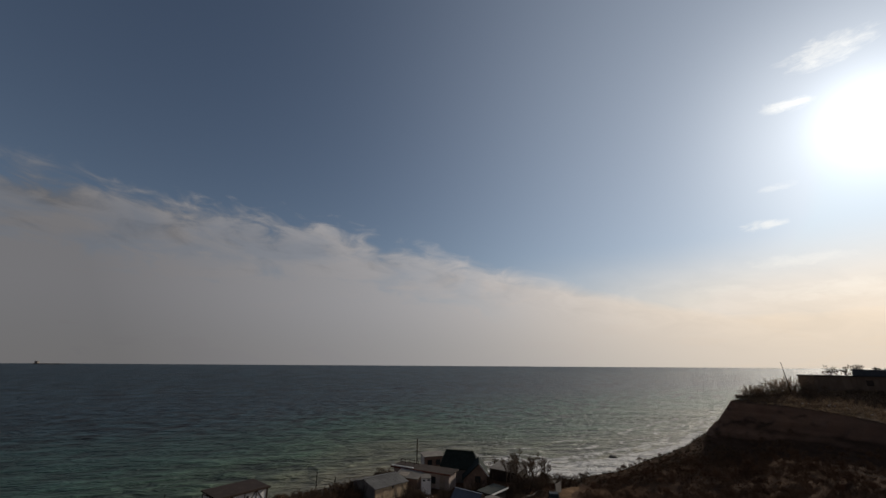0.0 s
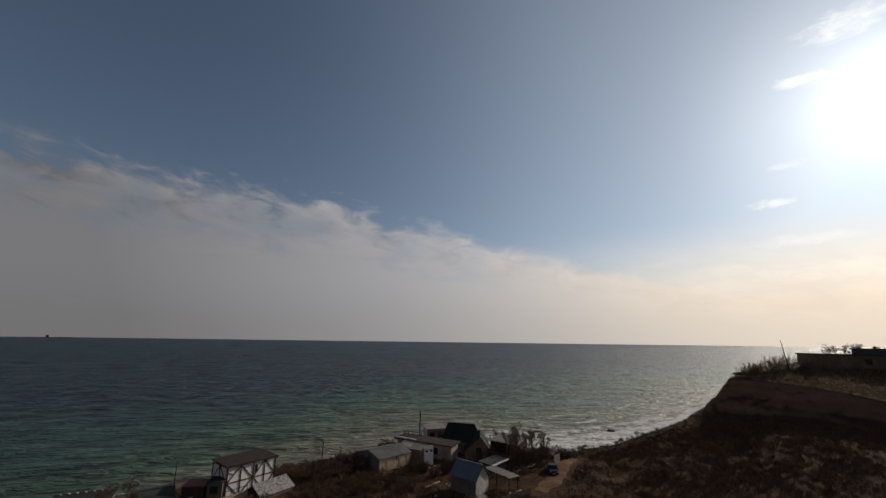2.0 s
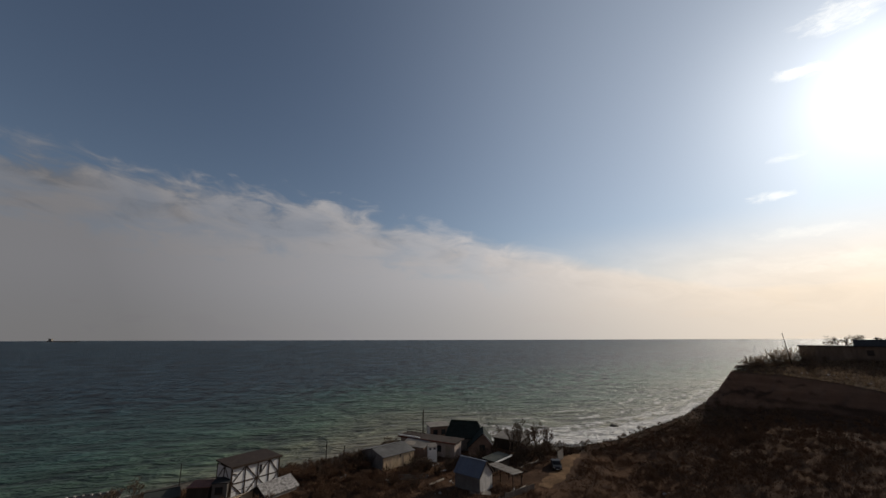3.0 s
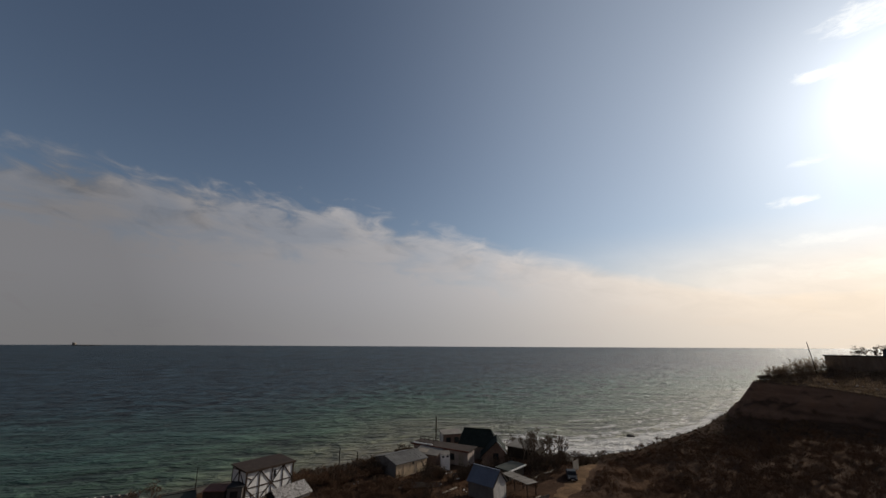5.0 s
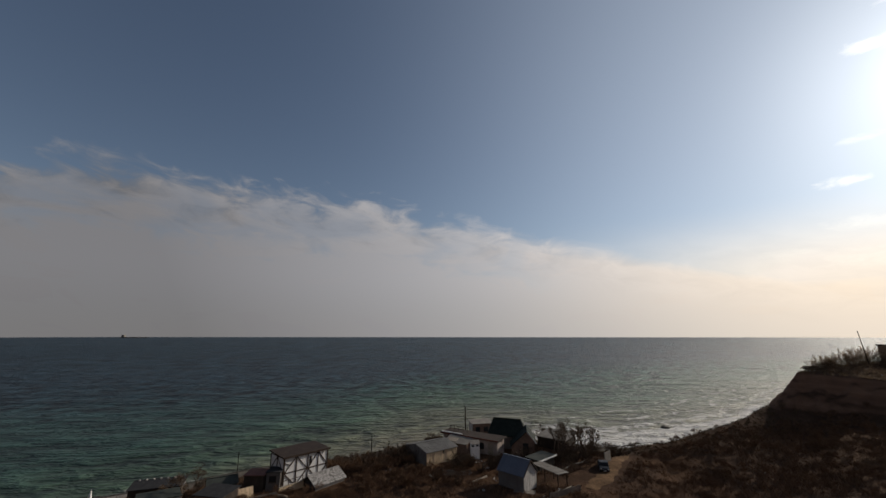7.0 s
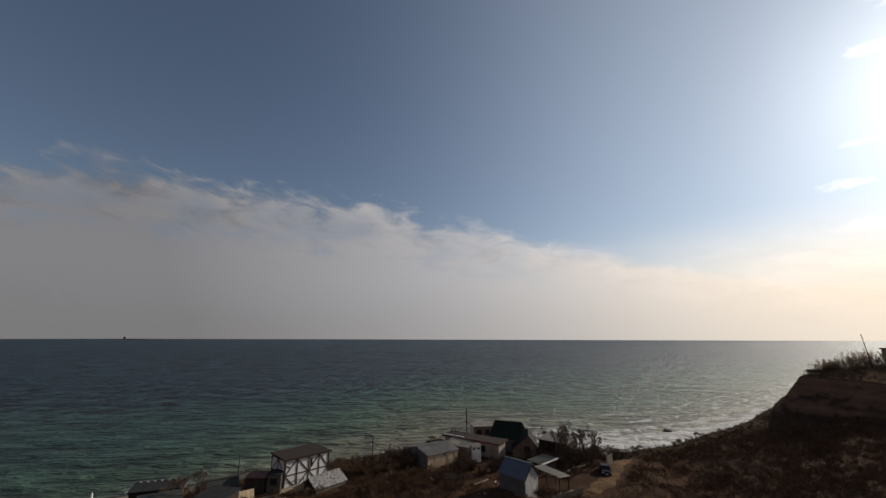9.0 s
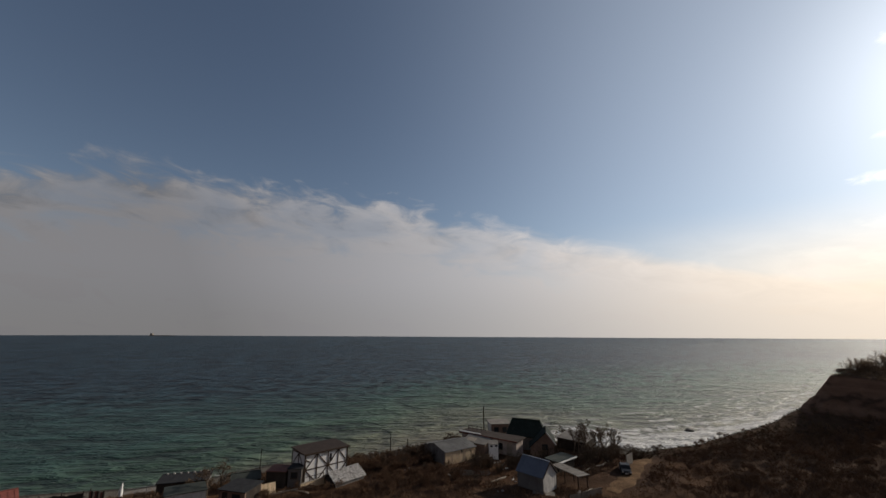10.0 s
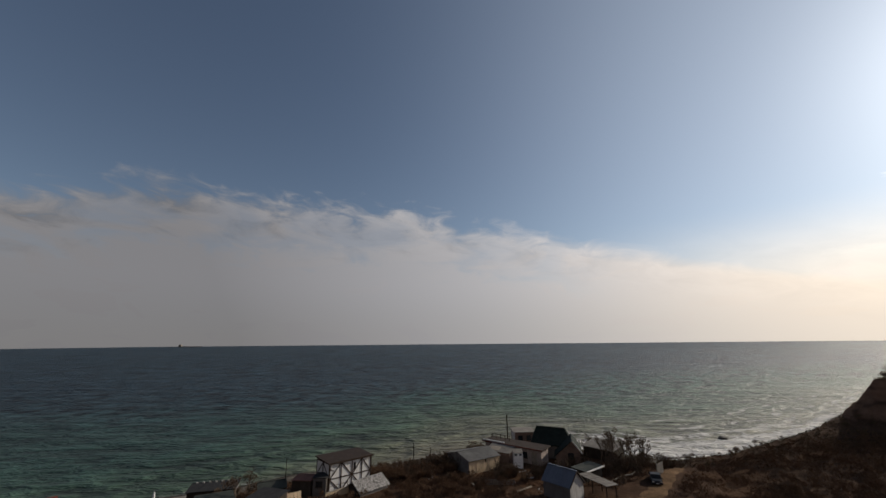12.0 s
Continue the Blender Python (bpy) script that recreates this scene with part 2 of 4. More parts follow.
    for at, half in ((38.0, 0.9), (28.0, 1.1), (18.0, 1.3)):
        line = k.smooth(k.math("ABSOLUTE", k.math("SUBTRACT", wander, at)), half, half * 0.3)
        foam = k.math("MAXIMUM", foam, k.math("MULTIPLY", k.math("MULTIPLY", line, torn), k.math("MULTIPLY", east, 0.9)))
    caps = k.math("MULTIPLY", k.smooth(k.noise(k.scaled(pos, (0.16, 0.65, 0.0)), 1.0, 3.0, 0.5, 0.3), 0.735, 0.775), k.smooth(off, 600.0, 60.0, 0.0, 0.55))
    foam = k.math("MAXIMUM", foam, caps)
    k.put(bsdf.inputs["Base Color"], k.mix(foam, water, (0.56, 0.54, 0.51, 1)))
    k.put(bsdf.inputs["Roughness"], k.linear(foam, 0.0, 1.0, 0.56, 0.85))
    bsdf.inputs["IOR"].default_value = 1.33
    bsdf.inputs["Specular IOR Level"].default_value = 0.62
    h = k.math("ADD", k.math("ADD", k.math("MULTIPLY", streak, 1.1), k.math("MULTIPLY", ripple, 0.42)), k.math("MULTIPLY", swell, 1.6))
    bumped(k, bsdf, h, 1.0, 2.6)


def road_build(k, bsdf):
    pos = k.add("ShaderNodeNewGeometry").outputs["Position"]
    a, b = k.noise(pos, 0.5, 5.0, 0.6), k.noise(pos, 5.0, 5.0, 0.65)
    k.put(bsdf.inputs["Base Color"], k.ramp(k.math("ADD", k.math("MULTIPLY", a, 0.5), k.math("MULTIPLY", b, 0.5)), [(0.36, (0.060, 0.036, 0.020)), (0.52, (0.14, 0.086, 0.048)), (0.68, (0.25, 0.16, 0.095))]))
    bsdf.inputs["Roughness"].default_value = 0.95
    bsdf.inputs["Specular IOR Level"].default_value = 0.03
    bumped(k, bsdf, b, 0.9, 0.12)


def twig_build(dark, light, through_light=0.0):
    def build(k, bsdf):
        r = k.add("ShaderNodeNewGeometry").outputs["Random Per Island"]
        k.put(bsdf.inputs["Base Color"], k.mix(r, (*dark, 1), (*light, 1)))
        bsdf.inputs["Roughness"].default_value = 0.9
        bsdf.inputs["Specular IOR Level"].default_value = 0.05
        if through_light:
            thin = k.add("ShaderNodeBsdfTranslucent")
            k.put(thin.inputs[0], k.mix(r, (*dark, 1), (*light, 1)))
            both = k.add("ShaderNodeMixShader")
            both.inputs[0].default_value = through_light
            k.put(both.inputs[1], bsdf.outputs[0])
            k.put(both.inputs[2], thin.outputs[0])
            k.put(k.tree.nodes["Material Output"].inputs[0], both.outputs[0])

    return build


def mottled_build(k, bsdf):
    p = k.add("ShaderNodeTexCoord").outputs["Object"]
    a, b = k.noise(p, 3.2, 6.0, 0.7, 0.6), k.noise(p, 14.0, 4.0, 0.6)
    k.put(bsdf.inputs["Base Color"], k.ramp(k.math("ADD", k.math("MULTIPLY", a, 0.7), k.math("MULTIPLY", b, 0.3)), [(0.36, (0.05, 0.045, 0.042)), (0.46, (0.16, 0.15, 0.145)), (0.58, (0.42, 0.40, 0.39))]))
    bsdf.inputs["Roughness"].default_value = 0.9
    bumped(k, bsdf, a, 0.6, 0.05)


def glass_build(k, bsdf):
    bsdf.inputs["Base Color"].default_value = (0.02, 0.024, 0.028, 1)
    bsdf.inputs["Roughness"].default_value = 0.06
    bsdf.inputs["IOR"].default_value = 1.5
    bsdf.inputs["Specular IOR Level"].default_value = 0.3


M = {
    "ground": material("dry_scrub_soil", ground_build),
    "sea": material("sea_water", sea_build),
    "road": material("sandy_track", road_build),
    "grass": material("dry_grass", twig_build((0.055, 0.030, 0.017), (0.169, 0.095, 0.052))),
    "straw": material("pale_dry_grass", twig_build((0.075, 0.052, 0.032), (0.24, 0.175, 0.105), 0.35)),
    "edge_twig": material("brown_edge_twigs", twig_build((0.10, 0.070, 0.048), (0.25, 0.18, 0.125), 0.3)),
    "dark_twig": material("dark_shrub_twigs", twig_build((0.037, 0.027, 0.020), (0.119, 0.085, 0.061))),
    "hut_brown": worn("brown_hut_boards", (0.17, 0.125, 0.095), 0.9, scale=1.0, stretch=(1, 1, 0.3)),
    "scrub": material("brown_scrub", twig_build((0.057, 0.036, 0.025), (0.199, 0.120, 0.074))),
    "bark": material("bark", twig_build((0.070, 0.052, 0.040), (0.13, 0.10, 0.076))),
    "twig": material("bare_twigs", twig_build((0.072, 0.052, 0.038), (0.192, 0.138, 0.098))),
    "evergreen": material("dark_shrub_leaves", twig_build((0.045, 0.038, 0.022), (0.120, 0.090, 0.051))),
    "white": worn("white_plaster", (0.66, 0.645, 0.63), 0.85, dirty=0.22, spread=0.12),
    "timber": worn("dark_brown_timber", (0.045, 0.030, 0.022), 0.8, scale=2.0, stretch=(1, 1, 4)),
    "roof_brown": worn("brown_sheet_roof", (0.036, 0.025, 0.020), 0.7, scale=0.9, dirty=0.2),
    "beige": worn("beige_boards", (0.62, 0.47, 0.31), 0.8, scale=1.0, stretch=(1, 1, 0.3), spread=0.2),
    "grey_wall": worn("grey_rendered_wall", (0.155, 0.148, 0.145), 0.85, scale=0.8, dirty=0.3),
    "pale_wall": worn("pale_grey_boards", (0.52, 0.50, 0.48), 0.85, scale=0.9, stretch=(1, 1, 0.35)),
    "grey_roof": worn("grey_metal_roof", (0.135, 0.13, 0.125), 0.7, 0.0, scale=0.6, dirty=0.25),
    "slab": worn("weathered_fibre_cement", (0.20, 0.18, 0.16), 0.9, scale=0.8, dirty=0.45),
    "blue_roof": worn("blue_grey_metal_roof", (0.115, 0.135, 0.175), 0.65, 0.0, scale=0.5, dirty=0.12, spread=0.12),
    "green_roof": worn("dark_green_shingle", (0.011, 0.016, 0.013), 0.85, scale=0.8, dirty=0.15),
    "rust": worn("rust_red_sheet", (0.15, 0.070, 0.055), 0.75, scale=0.8, dirty=0.4),
    "tile_red": worn("red_metal_roof", (0.19, 0.065, 0.052), 0.6, scale=0.6, dirty=0.15),
    "dark": worn("dark_weathered_wood", (0.045, 0.036, 0.030), 0.85, scale=1.2, stretch=(1, 1, 0.3)),
    "brown_wall": worn("brown_painted_wall", (0.20, 0.135, 0.105), 0.85, scale=0.9, dirty=0.3),
    "teal": worn("weathered_teal_sheet", (0.048, 0.054, 0.049), 0.85, scale=0.8, dirty=0.3),
    "felt": worn("black_roofing_felt", (0.03, 0.03, 0.032), 0.9, scale=1.0),
    "wood": worn("grey_weathered_wood", (0.24, 0.205, 0.17), 0.85, scale=1.5, stretch=(0.3, 1, 1)),
    "pale": worn("sun_bleached_boards", (0.34, 0.29, 0.235), 0.8, scale=1.5, dirty=0.3),
    "paint": worn("white_paint", (0.78, 0.77, 0.75), 0.7, dirty=0.15, spread=0.1),
    "steel": worn("dull_steel", (0.28, 0.28, 0.29), 0.5, 0.7),
    "rock": worn("dark_wet_rock", (0.055, 0.048, 0.043), 0.7, scale=2.0, bump=0.8),
    "debris": worn("pale_rubble", (0.42, 0.39, 0.36), 0.9, scale=3.0),
    "mottled": material("lichened_slate", mottled_build),
    "glass": material("window_glass", glass_build),
    "pink_wall": worn("faded_pinkish_plaster", (0.36, 0.30, 0.27), 0.9, scale=0.9, dirty=0.35),
    "deck": worn("brown_roof_deck", (0.055, 0.042, 0.036), 0.9, scale=0.8, dirty=0.3),
    "car": worn("dark_car_paint", (0.022, 0.024, 0.028), 0.42, 0.0, dirty=0.1, bump=0.0),
    "car_glass": worn("dusty_car_glass", (0.015, 0.016, 0.018), 0.75, bump=0.0),
    "rubber": worn("tyre_rubber", (0.02, 0.02, 0.02), 0.9),
    "lamp_glass": worn("headlamp_lens", (0.80, 0.80, 0.78), 0.12, 0.6, dirty=0.0, bump=0.0),
    "cloth": worn("white_canvas", (0.72, 0.71, 0.69), 0.9, dirty=0.15, spread=0.15),
}

# ---- building blocks ----


def smoothstep(a, b, v):
    t = np.clip((np.asarray(v, float) - a) / (b - a), 0.0, 1.0)
    return t * t * (3 - 2 * t)


def mesh_of(name, verts, faces, mat, smooth=False):
    me = bpy.data.meshes.new(name)
    me.from_pydata([tuple(v) for v in verts], [], faces)
    me.materials.append(mat)
    if smooth:
        me.polygons.foreach_set("use_smooth", [True] * len(me.polygons))
    me.update()
    return me


def thing(name, x, y, z, turn, label, category, group=""):
    ob = new(name)
    ob.empty_display_size = 0.3
    ob.matrix_world = pose(x, y, z, 0, 0, turn)
    return tagged(ob, label, category, group)


def part(name, bm, mat, parent, label=""):
    """Links a bmesh as one mesh object under a thing or a part."""
    bmesh.ops.recalc_face_normals(bm, faces=bm.faces)
    me = bpy.data.meshes.new(name)
    bm.to_mesh(me)
    bm.free()
    me.materials.append(mat)
    ob = new(name, me)
    if parent is not None:
        ob.parent = parent
    if label:
        ob["label"] = label
    return ob


def box(x0, x1, y0, y1, z0, z1, bevel=0.0, bm=None):
    own = bm is None
    bm = bm or bmesh.new()
    v = [bm.verts.new((x, y, z)) for z in (z0, z1) for x, y in ((x0, y0), (x1, y0), (x1, y1), (x0, y1))]
    for f in ((3, 2, 1, 0), (4, 5, 6, 7), (0, 1, 5, 4), (1, 2, 6, 5), (2, 3, 7, 6), (3, 0, 4, 7)):
        bm.faces.new([v[i] for i in f])
    if bevel and own:
        bmesh.ops.bevel(bm, geom=bm.edges[:], offset=bevel, segments=1, affect="EDGES")
    return bm


def prism(points, extrude, bm=None):
    """A closed polygon of points, thickened by the vector."""
    bm = bm or bmesh.new()
    e = Vector(extrude)
    a = [bm.verts.new(p) for p in points]
    b = [bm.verts.new(Vector(p) + e) for p in points]
    n = len(points)
    bm.faces.new(a[::-1])
    bm.faces.new(b)
    for i in range(n):
        bm.faces.new((a[i], a[(i + 1) % n], b[(i + 1) % n], b[i]))
    return bm


def bar(a, b, w, d=None, bm=None, up=(0, 0, 1)):
    """A squared bar from a to b, w wide and d deep."""
    bm = bm or bmesh.new()
    a, b = Vector(a), Vector(b)
    along = (b - a).normalized()
    side = along.cross(Vector(up))
    if side.length < 1e-3:
        side = along.cross(Vector((0, 1, 0)))
    side.normalize()
    over = side.cross(along)
    s, o = side * w / 2, over * (d or w) / 2
    return prism([a - s - o, a + s - o, a + s + o, a - s + o], b - a, bm)


def rod(a, b, r0, r1, n=8, bm=None):
    bm = bm or bmesh.new()
    a, b = Vector(a), Vector(b)
    q = (b - a).to_track_quat("Z", "Y")
    rings = [[bm.verts.new(p + q @ Vector((r * math.cos(6.2832 * i / n), r * math.sin(6.2832 * i / n), 0))) for i in range(n)] for p, r in ((a, r0), (b, r1))]
    bm.faces.new(rings[0][::-1])
    bm.faces.new(rings[1])
    for i in range(n):
        bm.faces.new((rings[0][i], rings[0][(i + 1) % n], rings[1][(i + 1) % n], rings[1][i]))
    return bm


# ---- lie of the land ----
SHORE = np.array([(-4000, -1200), (-300, -10), (-150, 30), (-97, 46), (-71, 57.4), (-59.3, 61.7), (-51.7, 67), (-44.2, 76.8), (-30.2, 83.5), (-24, 90), (-15, 99), (0, 104), (12, 103), (25, 94.5), (36, 96), (51, 104), (70, 115.5), (88, 129), (110, 150), (140, 177), (200, 222), (400, 320), (4000, 1500)], float)
RIM = np.array([(-4000, -1500), (-300, -90), (-100, -38), (-30, -6), (-8, 1.5), (1, 2.6), (8, 0), (16, -6), (34, -14), (60, -4), (78, 24), (86, 52), (82.3, 78.9), (80.8, 84.6), (76.4, 92.5), (68.3, 100.0), (76, 107), (110, 138), (190, 190), (400, 290), (4000, 1450), (4000, -4000), (-4000, -4000)], float)


def away(px, py, line, closed):
    """The distance of points from a line of corners."""
    best = np.full(px.shape, 1e9)
    ends = np.roll(line, -1, 0) if closed else line[1:]
    for a, b in zip(line, ends):
        d = b - a
        t = np.clip(((px - a[0]) * d[0] + (py - a[1]) * d[1]) / (d @ d), 0, 1)
        best = np.minimum(best, np.hypot(px - a[0] - t * d[0], py - a[1] - t * d[1]))
    return best


def inside(px, py, ring):
    odd = np.zeros(px.shape, bool)
    for a, b in zip(ring, np.roll(ring, -1, 0)):
        if a[1] != b[1]:
            odd ^= ((a[1] > py) != (b[1] > py)) & (px < (b[0] - a[0]) * (py - a[1]) / (b[1] - a[1]) + a[0])
    return odd


def offshore(px, py):
    """Metres out from the waterline; negative on land."""
    d = away(px, py, SHORE, False)
    return np.where(py > np.interp(px, SHORE[:, 0], SHORE[:, 1]), d, -d)


def fbm(px, py, size, octaves=4, seed=0.0):
    flat = np.array([noise.fractal((x / size + seed, y / size, seed), 0.9, 2.0, octaves) for x, y in zip(px.ravel(), py.ravel())])
    return flat.reshape(px.shape)


def land(px, py, rough=True):
    px, py = np.asarray(px, float), np.asarray(py, float)
    u = -offshore(px, py)
    low = np.interp(u, (-300, -60, -5, 0, 4, 9, 14, 18, 45, 70, 200), (-9, -5, -0.8, 0, 0.8, 1.6, 2.7, 3.2, 3.3, 4.2, 5))
    steep = np.interp(u, (-300, -60, -5, 0, 1.2, 3, 9, 14, 45, 70, 200), (-9, -5, -0.8, 0, 1.2, 1.9, 2.4, 2.8, 3.3, 4.2, 5))
    steep = steep * np.where(u > 0, np.interp(px, (28, 41, 62, 90), (0.7, 1.3, 1.75, 1.75)), 1.0)
    low = low + (steep - low) * smoothstep(20, 34, px)
    d = away(px, py, RIM, True)
    top = inside(px, py, RIM)
    east = smoothstep(30, 60, px)
    rim = np.interp(np.degrees(np.arctan2(px, py)), (34.5, 39.5, 43.7, 46.2, 60, 80), (16.2, 15.8, 14.9, 14.1, 16.0, 21.0))
    plateau = 22.5 * (1 - east) + east * np.minimum(rim + np.where(top, d, 0) * 0.2, np.maximum(rim, 18.8))
    out = np.where(top, 0.0, d)
    if rough:
        near = (np.abs(px) < 200) & (py > -60) & (py < 260)
        n1, n2 = np.zeros(px.shape), np.zeros(px.shape)
        if near.any():
            n1[near], n2[near] = fbm(px[near], py[near], 9.0, 4, 3.1), fbm(px[near], py[near], 2.6, 3, 7.7)
        out = np.where(top, 0.0, np.maximum(out + n1 * 3.2 * smoothstep(0.3, 7, out) + n2 * 0.9 * smoothstep(0.2, 2, out), 0))
    share = np.interp(out, (0, 0.25, 0.8, 2.2, 4.6, 6.7, 11, 17, 30, 45, 62), (1, 0.97, 0.88, 0.70, 0.53, 0.38, 0.27, 0.17, 0.07, 0.015, 0))
    full = np.interp(out, (0, 0.25, 0.9, 3.2, 6.5, 13, 30, 46, 58), (1, 0.97, 0.88, 0.58, 0.40, 0.30, 0.15, 0.05, 0))
    fuller = smoothstep(34.0, 38.5, np.degrees(np.arctan2(px, py))) * smoothstep(20, 40, px)
    share = share * (1 - fuller) + full * fuller
    share = share * (1 - smoothstep(24, 36, px) * (1 - smoothstep(-1.0, 7.5, u)))
    z = low + (plateau - low) * share
    if rough:
        flatness = 0.2 + 1.4 * smoothstep(40, 8, out) * smoothstep(0.0, 3.0, out)
        z = z + np.where(u > 0.5, 1, 0) * (n1 * 0.35 * flatness + n2 * 0.16 * flatness) * smoothstep(0, 12, u)
    return z


def land_at(x, y):
    return float(land(np.array([x]), np.array([y]))[0])


def axis(*spans):
    """Joined spans of (start, end, step)."""
    out = []
    for a, b, s in spans:
        out += list(np.arange(a, b, s))
    return np.array(out + [spans[-1][1]])


def sheet(name, gx, gy, zfun, mat, attribute=None):
    X, Y = np.meshgrid(gx, gy)
    Z = zfun(X, Y)
    nx, ny = len(gx), len(gy)
    i = np.arange(nx * ny).reshape(ny, nx)
    faces = np.stack([i[:-1, :-1], i[:-1, 1:], i[1:, 1:], i[1:, :-1]], -1).reshape(-1, 4)
    me = bpy.data.meshes.new(name)
    me.from_pydata(np.stack([X, Y, Z], -1).reshape(-1, 3).tolist(), [], faces.tolist())
    me.materials.append(mat)
    me.polygons.foreach_set("use_smooth", [True] * len(me.polygons))
    if attribute is not None:
        me.attributes.new("offshore", "FLOAT", "POINT").data.foreach_set("value", attribute(X, Y).ravel().astype(np.float32))
    me.update()
    return new(name, me)


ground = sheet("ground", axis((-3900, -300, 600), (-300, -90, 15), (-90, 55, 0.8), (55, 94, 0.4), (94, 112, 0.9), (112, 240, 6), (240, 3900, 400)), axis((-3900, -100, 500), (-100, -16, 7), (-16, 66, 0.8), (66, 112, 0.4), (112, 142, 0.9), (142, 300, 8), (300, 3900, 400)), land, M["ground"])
tagged(ground, "brown scrubby coastal slope with clay cliff and pebble beach", "ground", kind="structure")


def swell(X, Y):
    off = offshore(X, Y)
    k1 = np.sin(off * 0.62 + 2.0 * np.sin(X * 0.045) + 1.2 * np.sin(X * 0.11 + Y * 0.06))
    k2 = np.sin(Y * 0.9 + X * 0.16 + 1.5 * np.sin(X * 0.07 + 1.0))
    k3 = np.sin(Y * 0.37 - X * 0.05 + 1.7 * np.sin(X * 0.021 + 2.0))
    near = smoothstep(2, 10, off) * smoothstep(40, 18, off)
    far = smoothstep(10, 40, off) * smoothstep(330, 200, off)
    return near * 0.26 * np.maximum(k1, 0) ** 2 + far * (0.07 * k2 + 0.14 * k3) * (0.6 + 0.4 * np.sin(X * 0.05 + Y * 0.013))


sea = sheet("water", axis((-4800, -300, 450), (-300, -120, 10), (-120, 140, 1.3), (140, 360, 10), (360, 4800, 400)), axis((-1600, 40, 200), (40, 220, 1.1), (220, 340, 3), (340, 800, 40), (800, 4960, 320)), swell, M["sea"], offshore)
tagged(sea, "choppy dark blue sea turning green towards the shore", "sea", kind="structure")

# ---- buildings ----


def simple_house(name, x, y, z, turn, length, depth, wall_h, mats, label, roof="mono", rise=0.5, over=0.2, category="hut", roof_label="", thick=0.09, foot=-0.5):
    """A hut with four real walls, its front along local x. mono: the roof rises to the back; gable_x: the ridge runs along x."""
    t = thing(name, x, y, z, turn, label, category)
    w, b = 0.14, foot
    zf, zb = wall_h, wall_h + (rise if roof == "mono" else 0)
    part("front_wall", box(0, length, 0, w, b, zf), mats[0], t)
    part("back_wall", box(0, length, depth - w, depth, b, zb), mats[0], t)
    for x0 in (0.0, length - w):
        if roof == "gable_x":
            pts = [(x0, w, b), (x0, depth - w, b), (x0, depth - w, zf), (x0, depth / 2, zf + rise), (x0, w, zf)]
        else:
            pts = [(x0, w, b), (x0, depth - w, b), (x0, depth - w, zb), (x0, w, zf)]
        part("side_wall", prism(pts, (w, 0, 0)), mats[1], t)
    o = over
    if roof == "mono":
        s = rise / depth
        p = [(-o, -o, zf - o * s + 0.01), (length + o, -o, zf - o * s + 0.01), (length + o, depth + o, zb + o * s + 0.01), (-o, depth + o, zb + o * s + 0.01)]
        part("roof", prism(p, (0, 0, thick)), mats[2], t, roof_label)
    else:
        s = rise / (depth / 2)
        for y0 in (-o, depth + o):
            p = [(-o, y0, zf - o * s + 0.01), (length + o, y0, zf - o * s + 0.01), (length + o, depth / 2, zf + rise + 0.01), (-o, depth / 2, zf + rise + 0.01)]
            part("roof_slope", prism(p, (0, 0, thick)), mats[2], t, roof_label)
        part("ridge_cap", bar((-o, depth / 2, zf + rise + thick + 0.02), (length + o, depth / 2, zf + rise + thick + 0.02), 0.26, 0.06), mats[2], t)
    return t


def seams(t, length, depth, wall_h, rise, mat, step=0.5, over=0.2, thick=0.09):
    """Standing seams on the slope of a gable roof that faces the front."""
    s = rise / (depth / 2)
    x = 0.0
    while x <= length:
        part("roof_seam", bar((x, -over, wall_h - over * s + thick + 0.02), (x, depth / 2 - 0.1, wall_h + rise - 0.1 * s + thick + 0.02), 0.05, 0.03), mat, t)
        x += step


def window(t, x0, x1, z0, z1, y=0.0, frame_mat="paint"):
    """A framed window on a wall that faces local -y."""
    w = part("window", box(x0, x1, y - 0.03, y + 0.0, z0, z1), M[frame_mat], t, "framed window")
    part("pane", box(x0 + 0.08, x1 - 0.08, y - 0.045, y - 0.032, z0 + 0.08, z1 - 0.08), M["glass"], w)
    part("window_sill", box(x0 - 0.05, x1 + 0.05, y - 0.12, y - 0.032, z0 - 0.06, z0), M[frame_mat], w)
    return w


def door(t, x0, x1, z1, mat, y=0.0, z0=0.0):
    d = part("door", box(x0, x1, y - 0.05, y - 0.004, z0, z1, 0.01), M[mat], t, "plank door")
    part("door_handle", box(x1 - 0.16, x1 - 0.12, y - 0.11, y - 0.052, z0 + 0.95, z0 + 1.1), M["steel"], d)
    return d


# the white house with the dark timber frame
TL, TD, TH = 6.9, 4.1, 4.0
timber_house = simple_house("timber_framed_house", -29.1, 58.3, 3.2, 53.5, TL, TD, TH, (M["white"], M["white"], M["roof_brown"]), "white two-storey house with dark timber framing and braces", "mono", 0.22, 0.26, "house", "flat brown sheet roof", 0.14)
BAYS = (0.0, 0.27 * TL, 0.53 * TL, 0.77 * TL, TL)
MID = 1.95
for i, px in enumerate(BAYS):
    part("post", box(px - (0.11 if i in (0, 4) else 0.07), px + (0.11 if i in (0, 4) else 0.07), -0.07, 0.0 - 0.003, -0.3, TH), M["timber"], timber_house)
for zz in (0.12, MID, TH - 0.1):
    part("rail", box(-0.1, TL + 0.1, -0.06, -0.004, zz - 0.07, zz + 0.07), M["timber"], timber_house)
